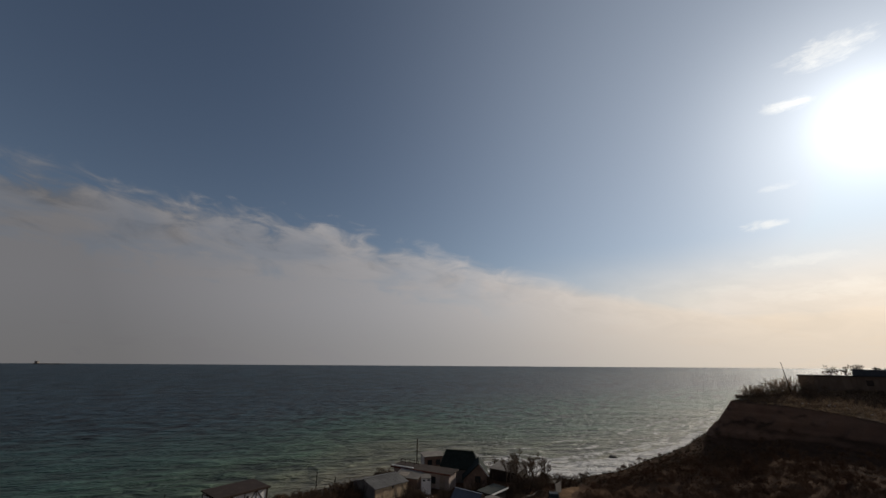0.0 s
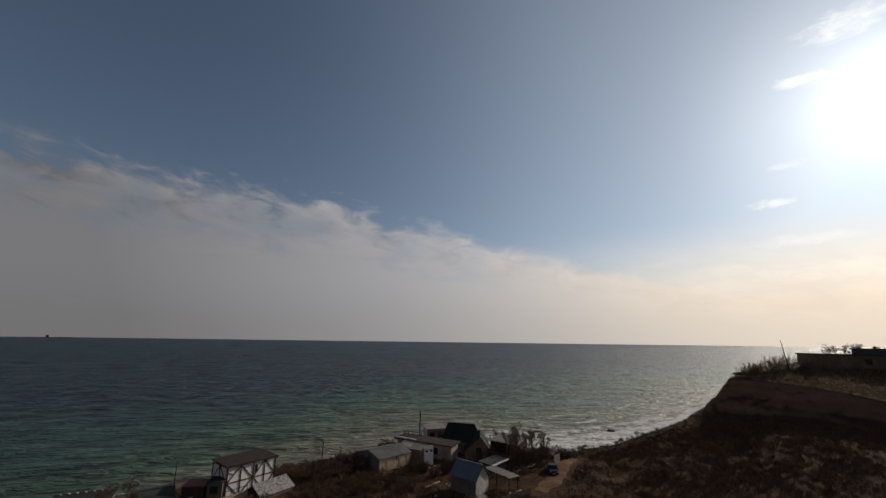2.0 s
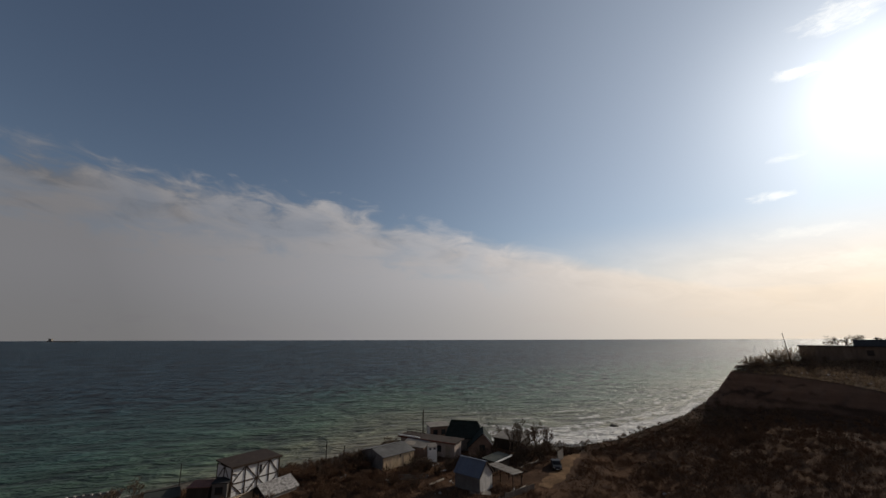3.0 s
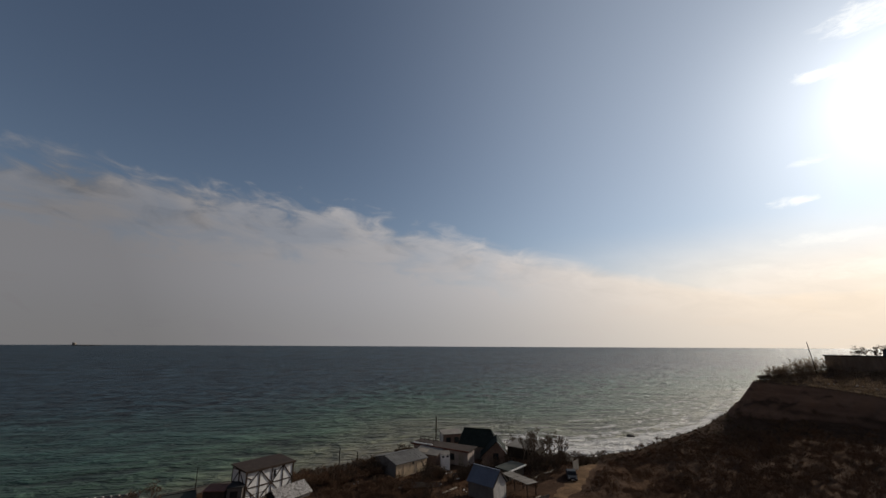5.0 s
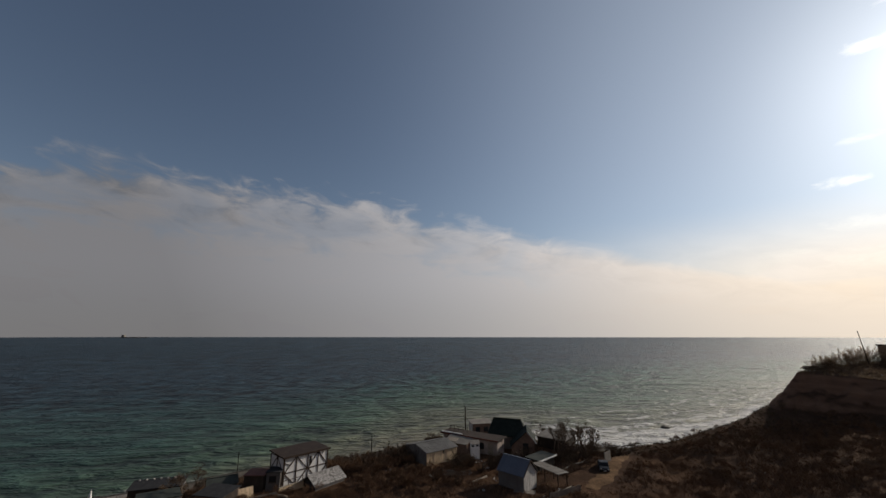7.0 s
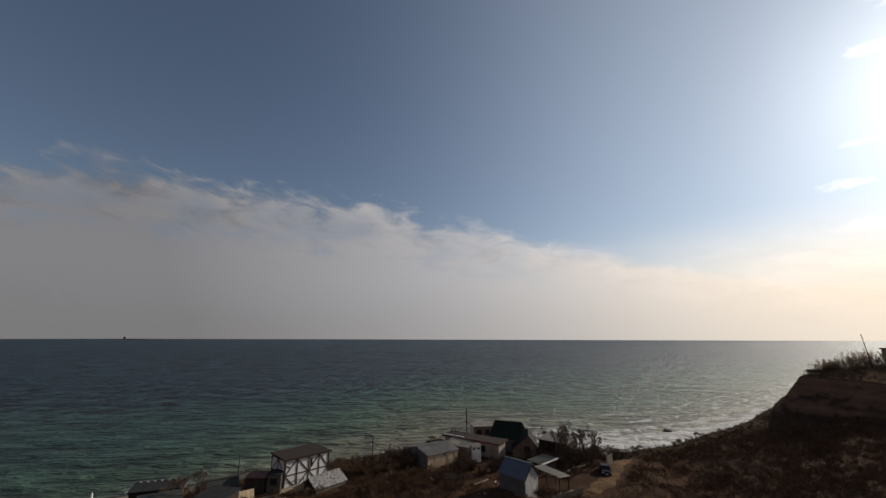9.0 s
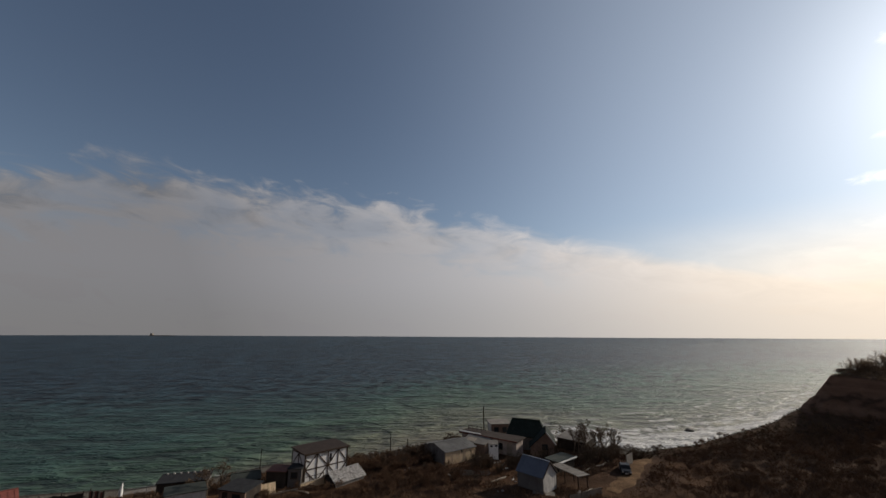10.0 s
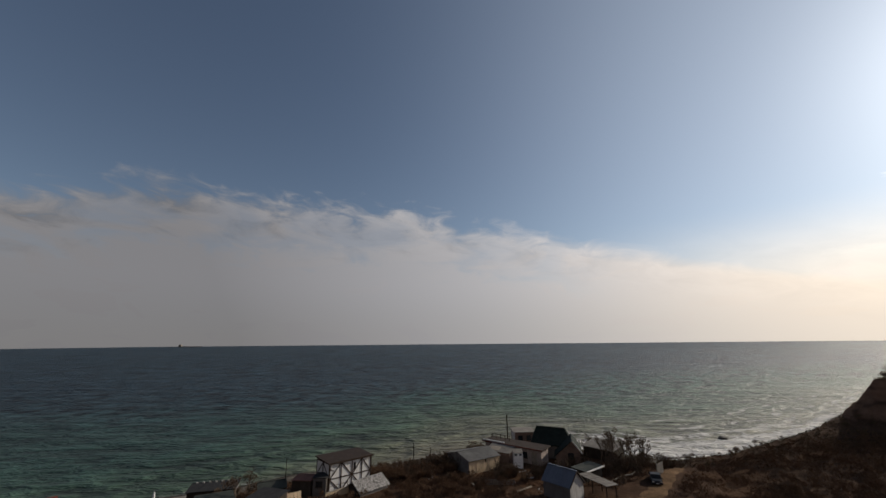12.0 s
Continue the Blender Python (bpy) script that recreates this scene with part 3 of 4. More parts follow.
for i in range(4):
    xa, xb = BAYS[i] + 0.05, BAYS[i + 1] - 0.05
    up, dn = ((xa, MID), (xb, TH - 0.15)), ((xa, MID), (xb, 0.15))
    if i % 2:
        up, dn = ((xa, TH - 0.15), (xb, MID)), ((xa, 0.15), (xb, MID))
    for (x0, z0), (x1, z1) in (up, dn):
        part("brace", bar((x0, -0.034, z0), (x1, -0.034, z1), 0.06, 0.13, up=(0, 0, 1)), M["timber"], timber_house)
part("brace", bar((0.05, -0.03, TH - 0.7), (0.75, -0.03, MID + 1.0), 0.06, 0.11), M["timber"], timber_house)
for py in (0.0, TD / 2, TD):
    part("post", box(-0.07, -0.004, py - 0.08, py + 0.08, -0.3, TH + 0.05), M["timber"], timber_house)
for zz in (0.12, MID, TH - 0.08):
    part("rail", box(-0.06, -0.005, 0, TD, zz - 0.06, zz + 0.06), M["timber"], timber_house)
for y0, y1 in ((0.1, TD / 2), (TD - 0.1, TD / 2)):
    part("brace", bar((-0.032, y0, MID), (-0.032, y1, TH - 0.1), 0.06, 0.12), M["timber"], timber_house)
    part("brace", bar((-0.032, y1, MID), (-0.032, y0, 0.15), 0.06, 0.12), M["timber"], timber_house)
window(timber_house, BAYS[2] + 0.25, BAYS[2] + 0.6, 2.6, 3.5, -0.003, "timber")
part("fascia", box(-0.3, TL + 0.3, -0.33, -0.285, TH - 0.08, TH + 0.17), M["timber"], timber_house)
part("base_plinth", box(-0.12, TL + 0.12, -0.12, -0.075, -0.5, 0.05), M["grey_wall"], timber_house)

terrace = thing("terrace_wall", -28.5, 56.3, 3.2, 57.0, "low cream wall along a terrace beside the timbered house", "wall")
part("wall_body", box(0, 3.7, 0, 0.18, -0.4, 0.85, 0.02), M["beige"], terrace)
part("coping", box(-0.05, 3.75, -0.05, 0.23, 0.852, 0.92), M["pale"], terrace)
for i in range(4):
    part("railing_post", box(0.2 + i * 1.1, 0.26 + i * 1.1, 0.06, 0.12, 0.92, 1.5), M["timber"], terrace)
part("railing", box(0.1, 3.6, 0.055, 0.125, 1.502, 1.56), M["timber"], terrace)

# the hut with a lichened roof
slate_hut = simple_house("slate_roofed_hut", -24.1, 58.0, 2.85, 60.0, 5.0, 3.4, 1.0, (M["grey_wall"], M["dark"], M["mottled"]), "low hut with a mottled grey slate roof", "gable_x", 1.0, 0.25, "hut")
# black sheet on the solid end wall stands for the shaded entrance
part("doorway", box(-0.02, -0.004, 1.0, 2.3, -0.1, 1.5), M["felt"], slate_hut, "black panel as the shade inside an open entrance")
for i in range(9):
    f = (i + 0.5) / 9
    part("slate_course", bar((-0.25, -0.25 + f * 1.95, 0.86 + f * 1.14 + 0.12), (5.25, -0.25 + f * 1.95, 0.86 + f * 1.14 + 0.12), 0.20, 0.025), M["mottled"], slate_hut)

# the shed
shed = simple_house("garden_shed", -10.46, 70.35, 3.0, 45.0, 6.5, 6.4, 2.2, (M["beige"], M["grey_wall"], M["grey_roof"]), "beige boarded shed with a grey metal roof", "gable_x", 0.78, 0.2, "shed")
seams(shed, 6.5, 6.4, 2.2, 0.78, M["grey_roof"], 0.65)
for i in range(17):
    part("board", box(0.04 + i * 0.38, 0.04 + i * 0.38 + 0.34, -0.022, -0.003, 0.0, 2.2), M["beige"], shed)
door(shed, 1.5, 2.6, 2.0, "beige", -0.022)
door(shed, 4.2, 5.1, 2.0, "beige", -0.022)
part("vent_pipe", rod((3.4, -0.1, 1.75), (3.4, -0.1, 2.1), 0.12, 0.12), M["felt"], shed)

# the small house with the blue roof
blue_house = simple_house("blue_roofed_house", 1.08, 63.23, 3.0, -39.5, 4.32, 3.2, 2.4, (M["grey_wall"], M["pale_wall"], M["blue_roof"]), "small tall house with a blue-grey metal roof", "gable_x", 1.6, 0.2, "house")
seams(blue_house, 4.32, 3.2, 2.4, 1.6, M["blue_roof"], 0.42)
part("barge_board", bar((4.54, -0.2, 2.3), (4.54, 1.6, 4.1), 0.06, 0.16), M["timber"], blue_house)
part("barge_board", bar((4.54, 3.4, 2.3), (4.54, 1.6, 4.1), 0.06, 0.16), M["timber"], blue_house)
for i in range(7):
    part("board", box(4.322, 4.345, 0.05 + i * 0.44, 0.05 + i * 0.44 + 0.4, -0.2, 2.35), M["pale_wall"], blue_house)
porch = thing("concrete_slab", 2.9, 60.4, 3.2, -8.0, "pale concrete slab in front of the blue-roofed house", "slab")
part("slab_body", box(0, 3.0, 0, 1.6, -0.3, 0.16, 0.03), M["slab"], porch)

# the long flat-roofed building with a roof deck
longhouse = simple_house("long_flat_roofed_building", -9.0, 82.6, 3.2, -29.0, 11.7, 2.6, 2.55, (M["pink_wall"], M["pink_wall"], M["deck"]), "long low building with pinkish walls and a flat roof", "mono", 0.12, 0.45, "building", "overhanging flat roof", 0.16)
door(longhouse, 6.2, 7.1, 2.0, "dark")
door(longhouse, 9.9, 10.9, 2.0, "wood")
window(longhouse, 7.8, 9.0, 0.9, 1.9, frame_mat="dark")
window(longhouse, 3.6, 4.8, 0.9, 1.9, frame_mat="dark")
part("fascia", box(-0.45, 12.15, -0.5, -0.455, 2.46, 2.74), M["rust"], longhouse, "reddish-brown roof edge")
for i in range(5):
    part("railing_post", box(0.4 + i * 1.0, 0.46 + i * 1.0, 1.6, 1.66, 2.7, 3.6), M["timber"], longhouse)
for zz in (3.15, 3.57):
    part("railing", box(0.35, 4.55, 1.59, 1.67, zz, zz + 0.06), M["timber"], longhouse)
part("parapet", box(-0.3, 4.4, -0.3, -0.12, 2.74, 2.9), M["paint"], longhouse, "white parapet edge")

lean_to = simple_house("lean_to", -8.4, 78.0, 3.2, -20.0, 4.4, 3.0, 1.95, (M["brown_wall"], M["brown_wall"], M["slab"]), "lean-to with a patched pale sheet roof behind the shed", "mono", 0.55, 0.2, "shed")
part("patch", prism([(0.4, 0.4, 2.14), (2.2, 0.4, 2.14), (2.2, 1.8, 2.40), (0.4, 1.8, 2.40)], (0, 0, 0.03)), M["pale"], lean_to, "pale roof patch")

privy = simple_house("white_cabin", -3.4, 74.9, 3.2, 8.0, 1.55, 1.4, 2.45, (M["paint"], M["pale_wall"], M["slab"]), "narrow white painted cabin", "mono", 0.3, 0.05, "cabin", thick=0.06)
part("window", box(0.15, 0.6, -0.02, -0.003, 2.02, 2.3), M["glass"], privy, "small dark opening")
part("window", box(0.95, 1.4, -0.02, -0.003, 2.08, 2.36), M["glass"], privy, "small dark opening")
door(privy, 0.4, 1.15, 1.9, "paint")

back_hut = simple_house("beach_hut", -3.6, 90.2, 2.9, 18.0, 4.2, 3.0, 2.9, (M["brown_wall"], M["pale_wall"], M["slab"]), "boxy beach hut with a pale flat roof", "mono", 0.25, 0.25, "hut", foot=-1.5)
window(back_hut, 0.6, 1.6, 1.3, 2.3, frame_mat="dark")
window(back_hut, 2.4, 3.4, 1.3, 2.3, frame_mat="dark")

# the house with the dark green roof and its front wing
green_house = thing("green_roofed_house", -0.2, 82.4, 3.2, -4.0, "house with a steep hipped dark green roof", "house")
GL, GD, GH, GR = 7.0, 6.6, 2.5, 4.8
part("front_wall", box(0, GL, 0, 0.16, -0.5, GH), M["grey_wall"], green_house)
part("back_wall", box(0, GL, GD - 0.16, GD, -0.5, GH), M["grey_wall"], green_house)
for x0 in (0.0, GL - 0.16):
    part("side_wall", box(x0, x0 + 0.16, 0.16, GD - 0.16, -0.5, GH), M["grey_wall"], green_house)
ra, rb = (0.75, GD / 2, GR), (6.1, GD / 2, GR - 0.25)
corners = [(-0.4, -0.4, 2.2), (GL + 0.4, -0.4, 2.2), (GL + 0.4, GD + 0.4, 2.2), (-0.4, GD + 0.4, 2.2)]
for pts in ((corners[0], corners[1], rb, ra), (corners[2], corners[3], ra, rb), (corners[3], corners[0], ra), (corners[1], corners[2], rb)):
    part("roof_slope", prism(pts, (0, 0, 0.12)), M["green_roof"], green_house)
part("ridge_cap", bar((0.7, GD / 2, GR + 0.13), (6.15, GD / 2, GR - 0.12), 0.3, 0.08), M["green_roof"], green_house)
wing_pts = [(4.3, -3.9, -0.4), (8.4, -3.9, -0.4), (8.4, -3.9, 2.5), (7.1, -3.9, 4.05), (4.3, -3.9, 1.6)]
part("wing", prism(wing_pts, (0, 3.8, 0)), M["brown_wall"], green_house, "brownish rendered gable wing")
part("wing_roof", prism([(4.0, -4.2, 1.36), (7.1, -4.2, 4.08), (7.1, 1.6, 4.08), (4.0, 1.6, 1.36)], (0, 0, 0.12)), M["green_roof"], green_house)
part("wing_roof", prism([(8.7, -4.2, 2.17), (7.1, -4.2, 4.08), (7.1, 1.6, 4.08), (8.7, 1.6, 2.17)], (0, 0, 0.12)), M["green_roof"], green_house)
part("barge_board", bar((7.1, -4.23, 4.13), (8.75, -4.23, 2.17), 0.05, 0.16), M["paint"], green_house, "white barge board")
part("window", box(6.3, 7.3, -3.94, -3.903, 1.1, 2.1), M["glass"], green_house)
chimney = part("chimney", box(4.9, 5.3, 3.6, 4.0, 3.6, 4.75, 0.02), M["grey_wall"], green_house, "short grey chimney")

grey_house = simple_house("grey_roofed_outhouse", 9.3, 85.6, 3.0, -38.0, 5.8, 4.2, 1.9, (M["dark"], M["dark"], M["slab"]), "dark outhouse with a pale grey sheet roof", "mono", 0.55, 0.25, "outhouse", foot=-1.0)
annex = simple_house("annex", 7.7, 69.9, 2.95, 51.0, 4.6, 2.3, 1.75, (M["dark"], M["dark"], M["teal"]), "low annex with a flat weathered roof", "mono", 0.12, 0.25, "annex", "weathered grey-green roof sheet")
part("fascia", box(-0.3, 4.9, -0.31, -0.255, 1.66, 1.9), M["paint"], annex, "white painted roof edge")

carport = thing("carport", 7.0, 68.3, 3.2, -56.0, "open carport with a pale corrugated roof on posts", "carport")
for x0 in (0.2, 2.9, 5.6):
    for y0 in (-0.85, 0.85):
        part("post", box(x0 - 0.05, x0 + 0.05, y0 - 0.05, y0 + 0.05, -0.3, 1.78), M["dark"], carport)
for i in range(9):
    x0 = i * 0.66
    part("roof_sheet", box(x0, x0 + 0.64, -1.05, 1.05, 1.785 + (i % 2) * 0.025, 1.83 + (i % 2) * 0.025), M["slab"], carport)

red_hut = simple_house("rust_roofed_hut", -33.9, 56.6, 2.9, 6.0, 2.7, 2.2, 2.4, (M["dark"], M["dark"], M["rust"]), "dark boarded hut with a rust-red roof", "mono", 0.16, 0.12, "hut")
dark_hut = simple_house("felt_roofed_hut", -31.0, 57.2, 3.2, 8.0, 1.9, 1.9, 2.4, (M["grey_wall"], M["dark"], M["felt"]), "small grey hut with a black felt roof", "mono", 0.12, 0.12, "hut")
window(dark_hut, 0.4, 1.4, 1.2, 2.0, frame_mat="dark")

# low huts by the beach
low_hut = simple_house("pale_ended_hut", -37.6, 54.4, 2.7, 38.0, 3.5, 2.6, 1.75, (M["dark"], M["beige"], M["teal"]), "low dark hut with a cream end wall", "gable_x", 0.6, 0.2, "hut")
flat_hut = simple_house("flat_grey_hut", -36.6, 50.6, 3.0, -6.0, 3.9, 3.0, 1.9, (M["brown_wall"], M["dark"], M["felt"]), "low brownish hut with a dark felt roof", "mono", 0.25, 0.2, "hut")
door(flat_hut, 0.5, 1.3, 1.7, "dark")
window(flat_hut, 2.0, 3.2, 0.8, 1.6, frame_mat="dark")
slab_hut = simple_house("whitewashed_hut", -42.9, 48.9, 3.0, 40.0, 4.6, 2.2, 1.3, (M["pale_wall"], M["pale_wall"], M["teal"]), "low whitewashed hut with a bleached roof", "mono", 0.3, 0.15, "hut")
sea_hut = simple_house("dark_beach_hut", -48.32, 53.48, 1.8, 26.0, 6.2, 2.6, 2.1, (M["dark"], M["grey_wall"], M["felt"]), "dark beach hut with a felt roof edged with stones", "mono", 0.35, 0.2, "hut", foot=-1.2)
for i in range(7):
    part("weight_stone", box(0.4 + i * 0.85, 0.62 + i * 0.85, 2.35, 2.6, 2.52, 2.66), M["debris"], sea_hut)
window(sea_hut, 3.6, 4.6, 0.8, 1.6, frame_mat="paint")
red_house = simple_house("red_roofed_house", -62.84, 39.25, 1.2, 62.0, 6.6, 5.2, 2.4, (M["pale_wall"], M["pale_wall"], M["tile_red"]), "house with a red metal roof close to the water", "gable_x", 1.3, 0.35, "house", foot=-3)
seams(red_house, 6.6, 5.2, 2.4, 1.3, M["tile_red"], 0.6, 0.35)

terrace_slab = thing("beach_terrace", -55.20, 54.82, 0.9, 42.0, "flat concrete terrace by the beach", "terrace")
part("slab_body", box(0, 6.2, 0, 2.6, -1.2, 0.35, 0.03), M["slab"], terrace_slab)
for i in range(5):
    part("railing_post", box(0.3 + i * 1.35, 0.36 + i * 1.35, 0.1, 0.16, 0.35, 1.25), M["steel"], terrace_slab)
part("railing", box(0.2, 5.8, 0.09, 0.17, 1.252, 1.3), M["steel"], terrace_slab)

# fences
def fence(x0, y0, x1, y1, z, tall, label, mats, step=0.24, cap=None, seed=1):
    rng = random.Random(seed)
    n = max(2, int(math.hypot(x1 - x0, y1 - y0) / step))
    turn = math.degrees(math.atan2(y1 - y0, x1 - x0))
    length = math.hypot(x1 - x0, y1 - y0)
    t = thing("fence", x0, y0, z, turn, label, "fence")
    for i in range(n):
        h = tall * rng.uniform(0.94, 1.04)
        part("board", box(i * step, i * step + step * (0.97 if step < 0.25 else 0.8), -0.015, 0.015, -0.4, h), mats[i % len(mats)], t)
    for zz in (0.3, tall * 0.75):
        part("rail", box(0, length, 0.017, 0.07, zz, zz + 0.08), M["dark"], t)
    i = 0.0
    while i < length:
        part("post", box(i, i + 0.1, 0.072, 0.17, -0.4, tall * 1.12), M["dark"], t)
        i += 2.2
    return t


fence(-60.6, 45.5, -54.8, 49.3, 2.0, 1.9, "dark plank fence above the beach", [M["dark"]], seed=2)
fence(-54.6, 49.6, -52.7, 50.0, 1.8, 2.2, "ragged fence of reddish and pale boards", [M["rust"], M["dark"], M["pale"]], seed=3)
fence(-26.5, 70.0, -19.5, 76.5, 2.8, 1.0, "broken wooden garden fence in the scrub", [M["dark"], M["wood"]], step=0.55, seed=4)
fence(-7.5, 66.2, -3.0, 66.9, 3.1, 0.9, "low weathered garden fence", [M["wood"]], step=0.3, seed=5)
fence(7.6, 58.5, 12.5, 62.3, 3.1, 1.0, "low weathered garden fence", [M["wood"]], step=0.3, seed=6)
fence(-14.5, 77.8, -9.5, 82.4, 3.0, 1.5, "dark plank fence among bushes", [M["dark"]], seed=7)

# ---- poles, sign, car, umbrella ----
def pole(x, y, z, top, r, label, mat="timber", lean=(0, 0), crossbar=0.0, name="utility_pole"):
    t = thing(name, x, y, z, 0, label, "pole")
    part("shaft", rod((0, 0, -0.6), (lean[0], lean[1], top), r, r * 0.75, 10), M[mat], t)
    if crossbar:
        part("crossbar", box(-crossbar, crossbar, -0.05, 0.05, top - 0.45, top - 0.33), M[mat], t)
        for dx in (-crossbar + 0.08, crossbar - 0.08):
            part("insulator", rod((dx, 0, top - 0.33), (dx, 0, top - 0.2), 0.04, 0.03), M["paint"], t)
    return t


pole(-5.25, 91.6, 2.3, 6.75, 0.13, "tall dark wooden pole near the roof deck")
pole(-37.1, 60.0, 2.8, 4.5, 0.06, "thin tall pole beside the rust-roofed hut", "dark")
pole(-22.6, 80.0, 2.4, 3.0, 0.08, "weathered wooden post above the beach", "dark")
pole(-18.8, 78.2, 2.8, 2.3, 0.07, "weathered wooden post above the beach", "dark")
pole(84.2, 101.0, land_at(84.2, 101.0), 25.3 - land_at(84.2, 101.0), 0.09, "leaning thin mast on the cliff top", "dark", (-0.9, 0.2), name="mast")

sign = thing("signboard", 19.0, 74.5, 3.2, 52.0, "pale grey signboard with illegible rows beside the track", "sign")
part("panel", box(0, 2.3, -0.03, 0.03, 0.35, 1.85), M["slab"], sign)
for x0 in (0.15, 2.1):
    part("post", box(x0, x0 + 0.09, 0.032, 0.12, -0.5, 1.9), M["steel"], sign)
for i in range(4):
    part("text_bar", box(0.3, 2.0 - 0.25 * (i % 2), -0.045, -0.031, 1.5 - i * 0.28, 1.58 - i * 0.28), M["grey_wall"], sign)

car = thing("car", 18.0, 71.8, 3.22, -98.0, "dark parked car on the sandy track by the signboard", "car")
prof = [(-2.1, 0.32), (-2.12, 0.75), (-1.95, 1.0), (-1.45, 1.42), (0.35, 1.46), (1.05, 1.0), (1.95, 0.86), (2.12, 0.62), (2.1, 0.32)]
bm = prism([(x, -0.86, z) for x, z in prof], (0, 1.72, 0))
bmesh.ops.bevel(bm, geom=bm.edges[:], offset=0.07, segments=2, affect="EDGES")
part("body", bm, M["car"], car)
part("windscreen", prism([(0.42, -0.7, 1.43), (1.03, -0.74, 1.04), (1.03, 0.74, 1.04), (0.42, 0.7, 1.43)], (0.03, 0, 0.03)), M["car_glass"], car, "sloping windscreen")
for s in (-1, 1):
    part("side_window", prism([(-1.6, s * 0.865, 1.02), (0.75, s * 0.865, 1.02), (0.25, s * 0.865, 1.36), (-1.35, s * 0.865, 1.36)], (0, s * 0.012, 0)), M["car_glass"], car)
    part("headlamp", box(2.02, 2.125, s * 0.66 - 0.16, s * 0.66 + 0.16, 0.62, 0.80, 0.03), M["lamp_glass"], car, "bright headlamp")
    part("mirror", box(0.75, 0.92, s * 0.98 - 0.08, s * 0.98 + 0.08, 0.98, 1.12, 0.03), M["car"], car)
    for wx in (-1.3, 1.3):
        wheel = part("wheel", rod((wx, s * 0.66, 0.31), (wx, s * 0.88, 0.31), 0.31, 0.31, 18), M["rubber"], car)
        part("rim", rod((wx, s * 0.86, 0.31), (wx, s * 0.895, 0.31), 0.19, 0.17, 12), M["steel"], wheel)
part("bumper", box(2.05, 2.17, -0.8, 0.8, 0.36, 0.54, 0.03), M["felt"], car)
car.matrix_world = car.matrix_world @ Matrix.Scale(0.82, 4)
part("number_plate", box(2.172, 2.185, -0.26, 0.26, 0.40, 0.51), M["paint"], car)

umbrella = thing("beach_umbrella", -52.52, 52.14, 1.9, 12, "closed white beach umbrella by the terrace", "umbrella")
part("pole", rod((0, 0, -0.4), (0.12, 0, 2.5), 0.03, 0.03), M["steel"], umbrella)
bm = rod((0.03, 0, 0.75), (0.09, 0, 1.9), 0.30, 0.16, 10)
rod((0.09, 0, 1.9), (0.12, 0, 2.45), 0.16, 0.02, 10, bm)
part("canopy", bm, M["cloth"], umbrella, "folded white canopy")

# curved pale pipe or kerb by the carport
pipe_pts = [(10.8, 69.2), (12.2, 71.5), (13.6, 73.3), (15.1, 74.2), (16.7, 77.0)]
pipe = thing("pipe", 10.8, 69.2, 3.35, 0, "pale curved pipe lying on low supports", "pipe")
for (ax, ay), (bx, by) in zip(pipe_pts, pipe_pts[1:]):
    part("pipe_length", rod((ax - 10.8, ay - 69.2, 0.15), (bx - 10.8, by - 69.2, 0.15), 0.10, 0.10, 8), M["pale"], pipe)
    part("support", box(bx - 10.9, bx - 10.7, by - 69.3, by - 69.1, -0.5, 0.05), M["slab"], pipe)

# timbers and boards lying by the timbered house
for n, (ax, ay, bx, by) in enumerate(((-31.5, 54.2, -29.0, 56.6), (-29.2, 56.2, -26.8, 55.3), (-9.5, 66.1, -8.3, 64.4), (8.4, 60.1, 11.4, 63.4), (-2.6, 63.8, -0.6, 66.4), (-6.4, 68.2, -3.6, 67.6))):
    t = thing("beam", ax, ay, land_at(ax, ay) + 0.12, 0, "bleached beam lying on the ground", "beam", "beams lying about the gardens")
    part("beam_body", bar((0, 0, 0), (bx - ax, by - ay, land_at(bx, by) - land_at(ax, ay)), 0.20, 0.16), M["pale"], t)

sheet_lean = thing("board_stack", -32.9, 53.0, 3.1, 48.0, "leaning sun-bleached board panels", "boards")
for i in range(5):
    part("board", prism([(i * 0.5, 0, 0), (i * 0.5 + 0.47, 0, 0), (i * 0.5 + 0.47, 0.5, 1.5), (i * 0.5, 0.5, 1.5)], (0, 0.05, 0)), M["beige"], sheet_lean)

# ---- the cliff top ----
top_wall = thing("long_hut", 91.1, 106.3, 18.7, -43.0, "long brown low hut on the cliff top", "hut")
part("front_wall", box(0, 10.6, 0, 0.2, -2.0, 3.25), M["hut_brown"], top_wall)
part("back_wall", box(0, 10.6, 4.3, 4.5, -2.0, 3.25), M["hut_brown"], top_wall)
for x0 in (0.0, 10.4):
    part("side_wall", box(x0, x0 + 0.2, 0.2, 4.3, -2.0, 3.25), M["hut_brown"], top_wall)
part("roof", box(-0.25, 10.85, -0.25, 4.75, 3.26, 3.5), M["felt"], top_wall)
top_house = simple_house("cliff_house", 98.6, 99.0, 18.8, -47.0, 11.5, 6.0, 3.4, (M["hut_brown"], M["hut_brown"], M["felt"]), "brown house with a low roof on the cliff top", "gable_x", 1.3, 0.4, "house", foot=-2)
part("chimney", box(3.4, 3.9, 2.9, 3.4, 4.2, 5.3), M["dark"], top_house)
window(top_house, 1.6, 2.8, 1.2, 2.4, frame_mat="dark")
window(top_house, 5.2, 6.4, 1.2, 2.4, frame_mat="dark")

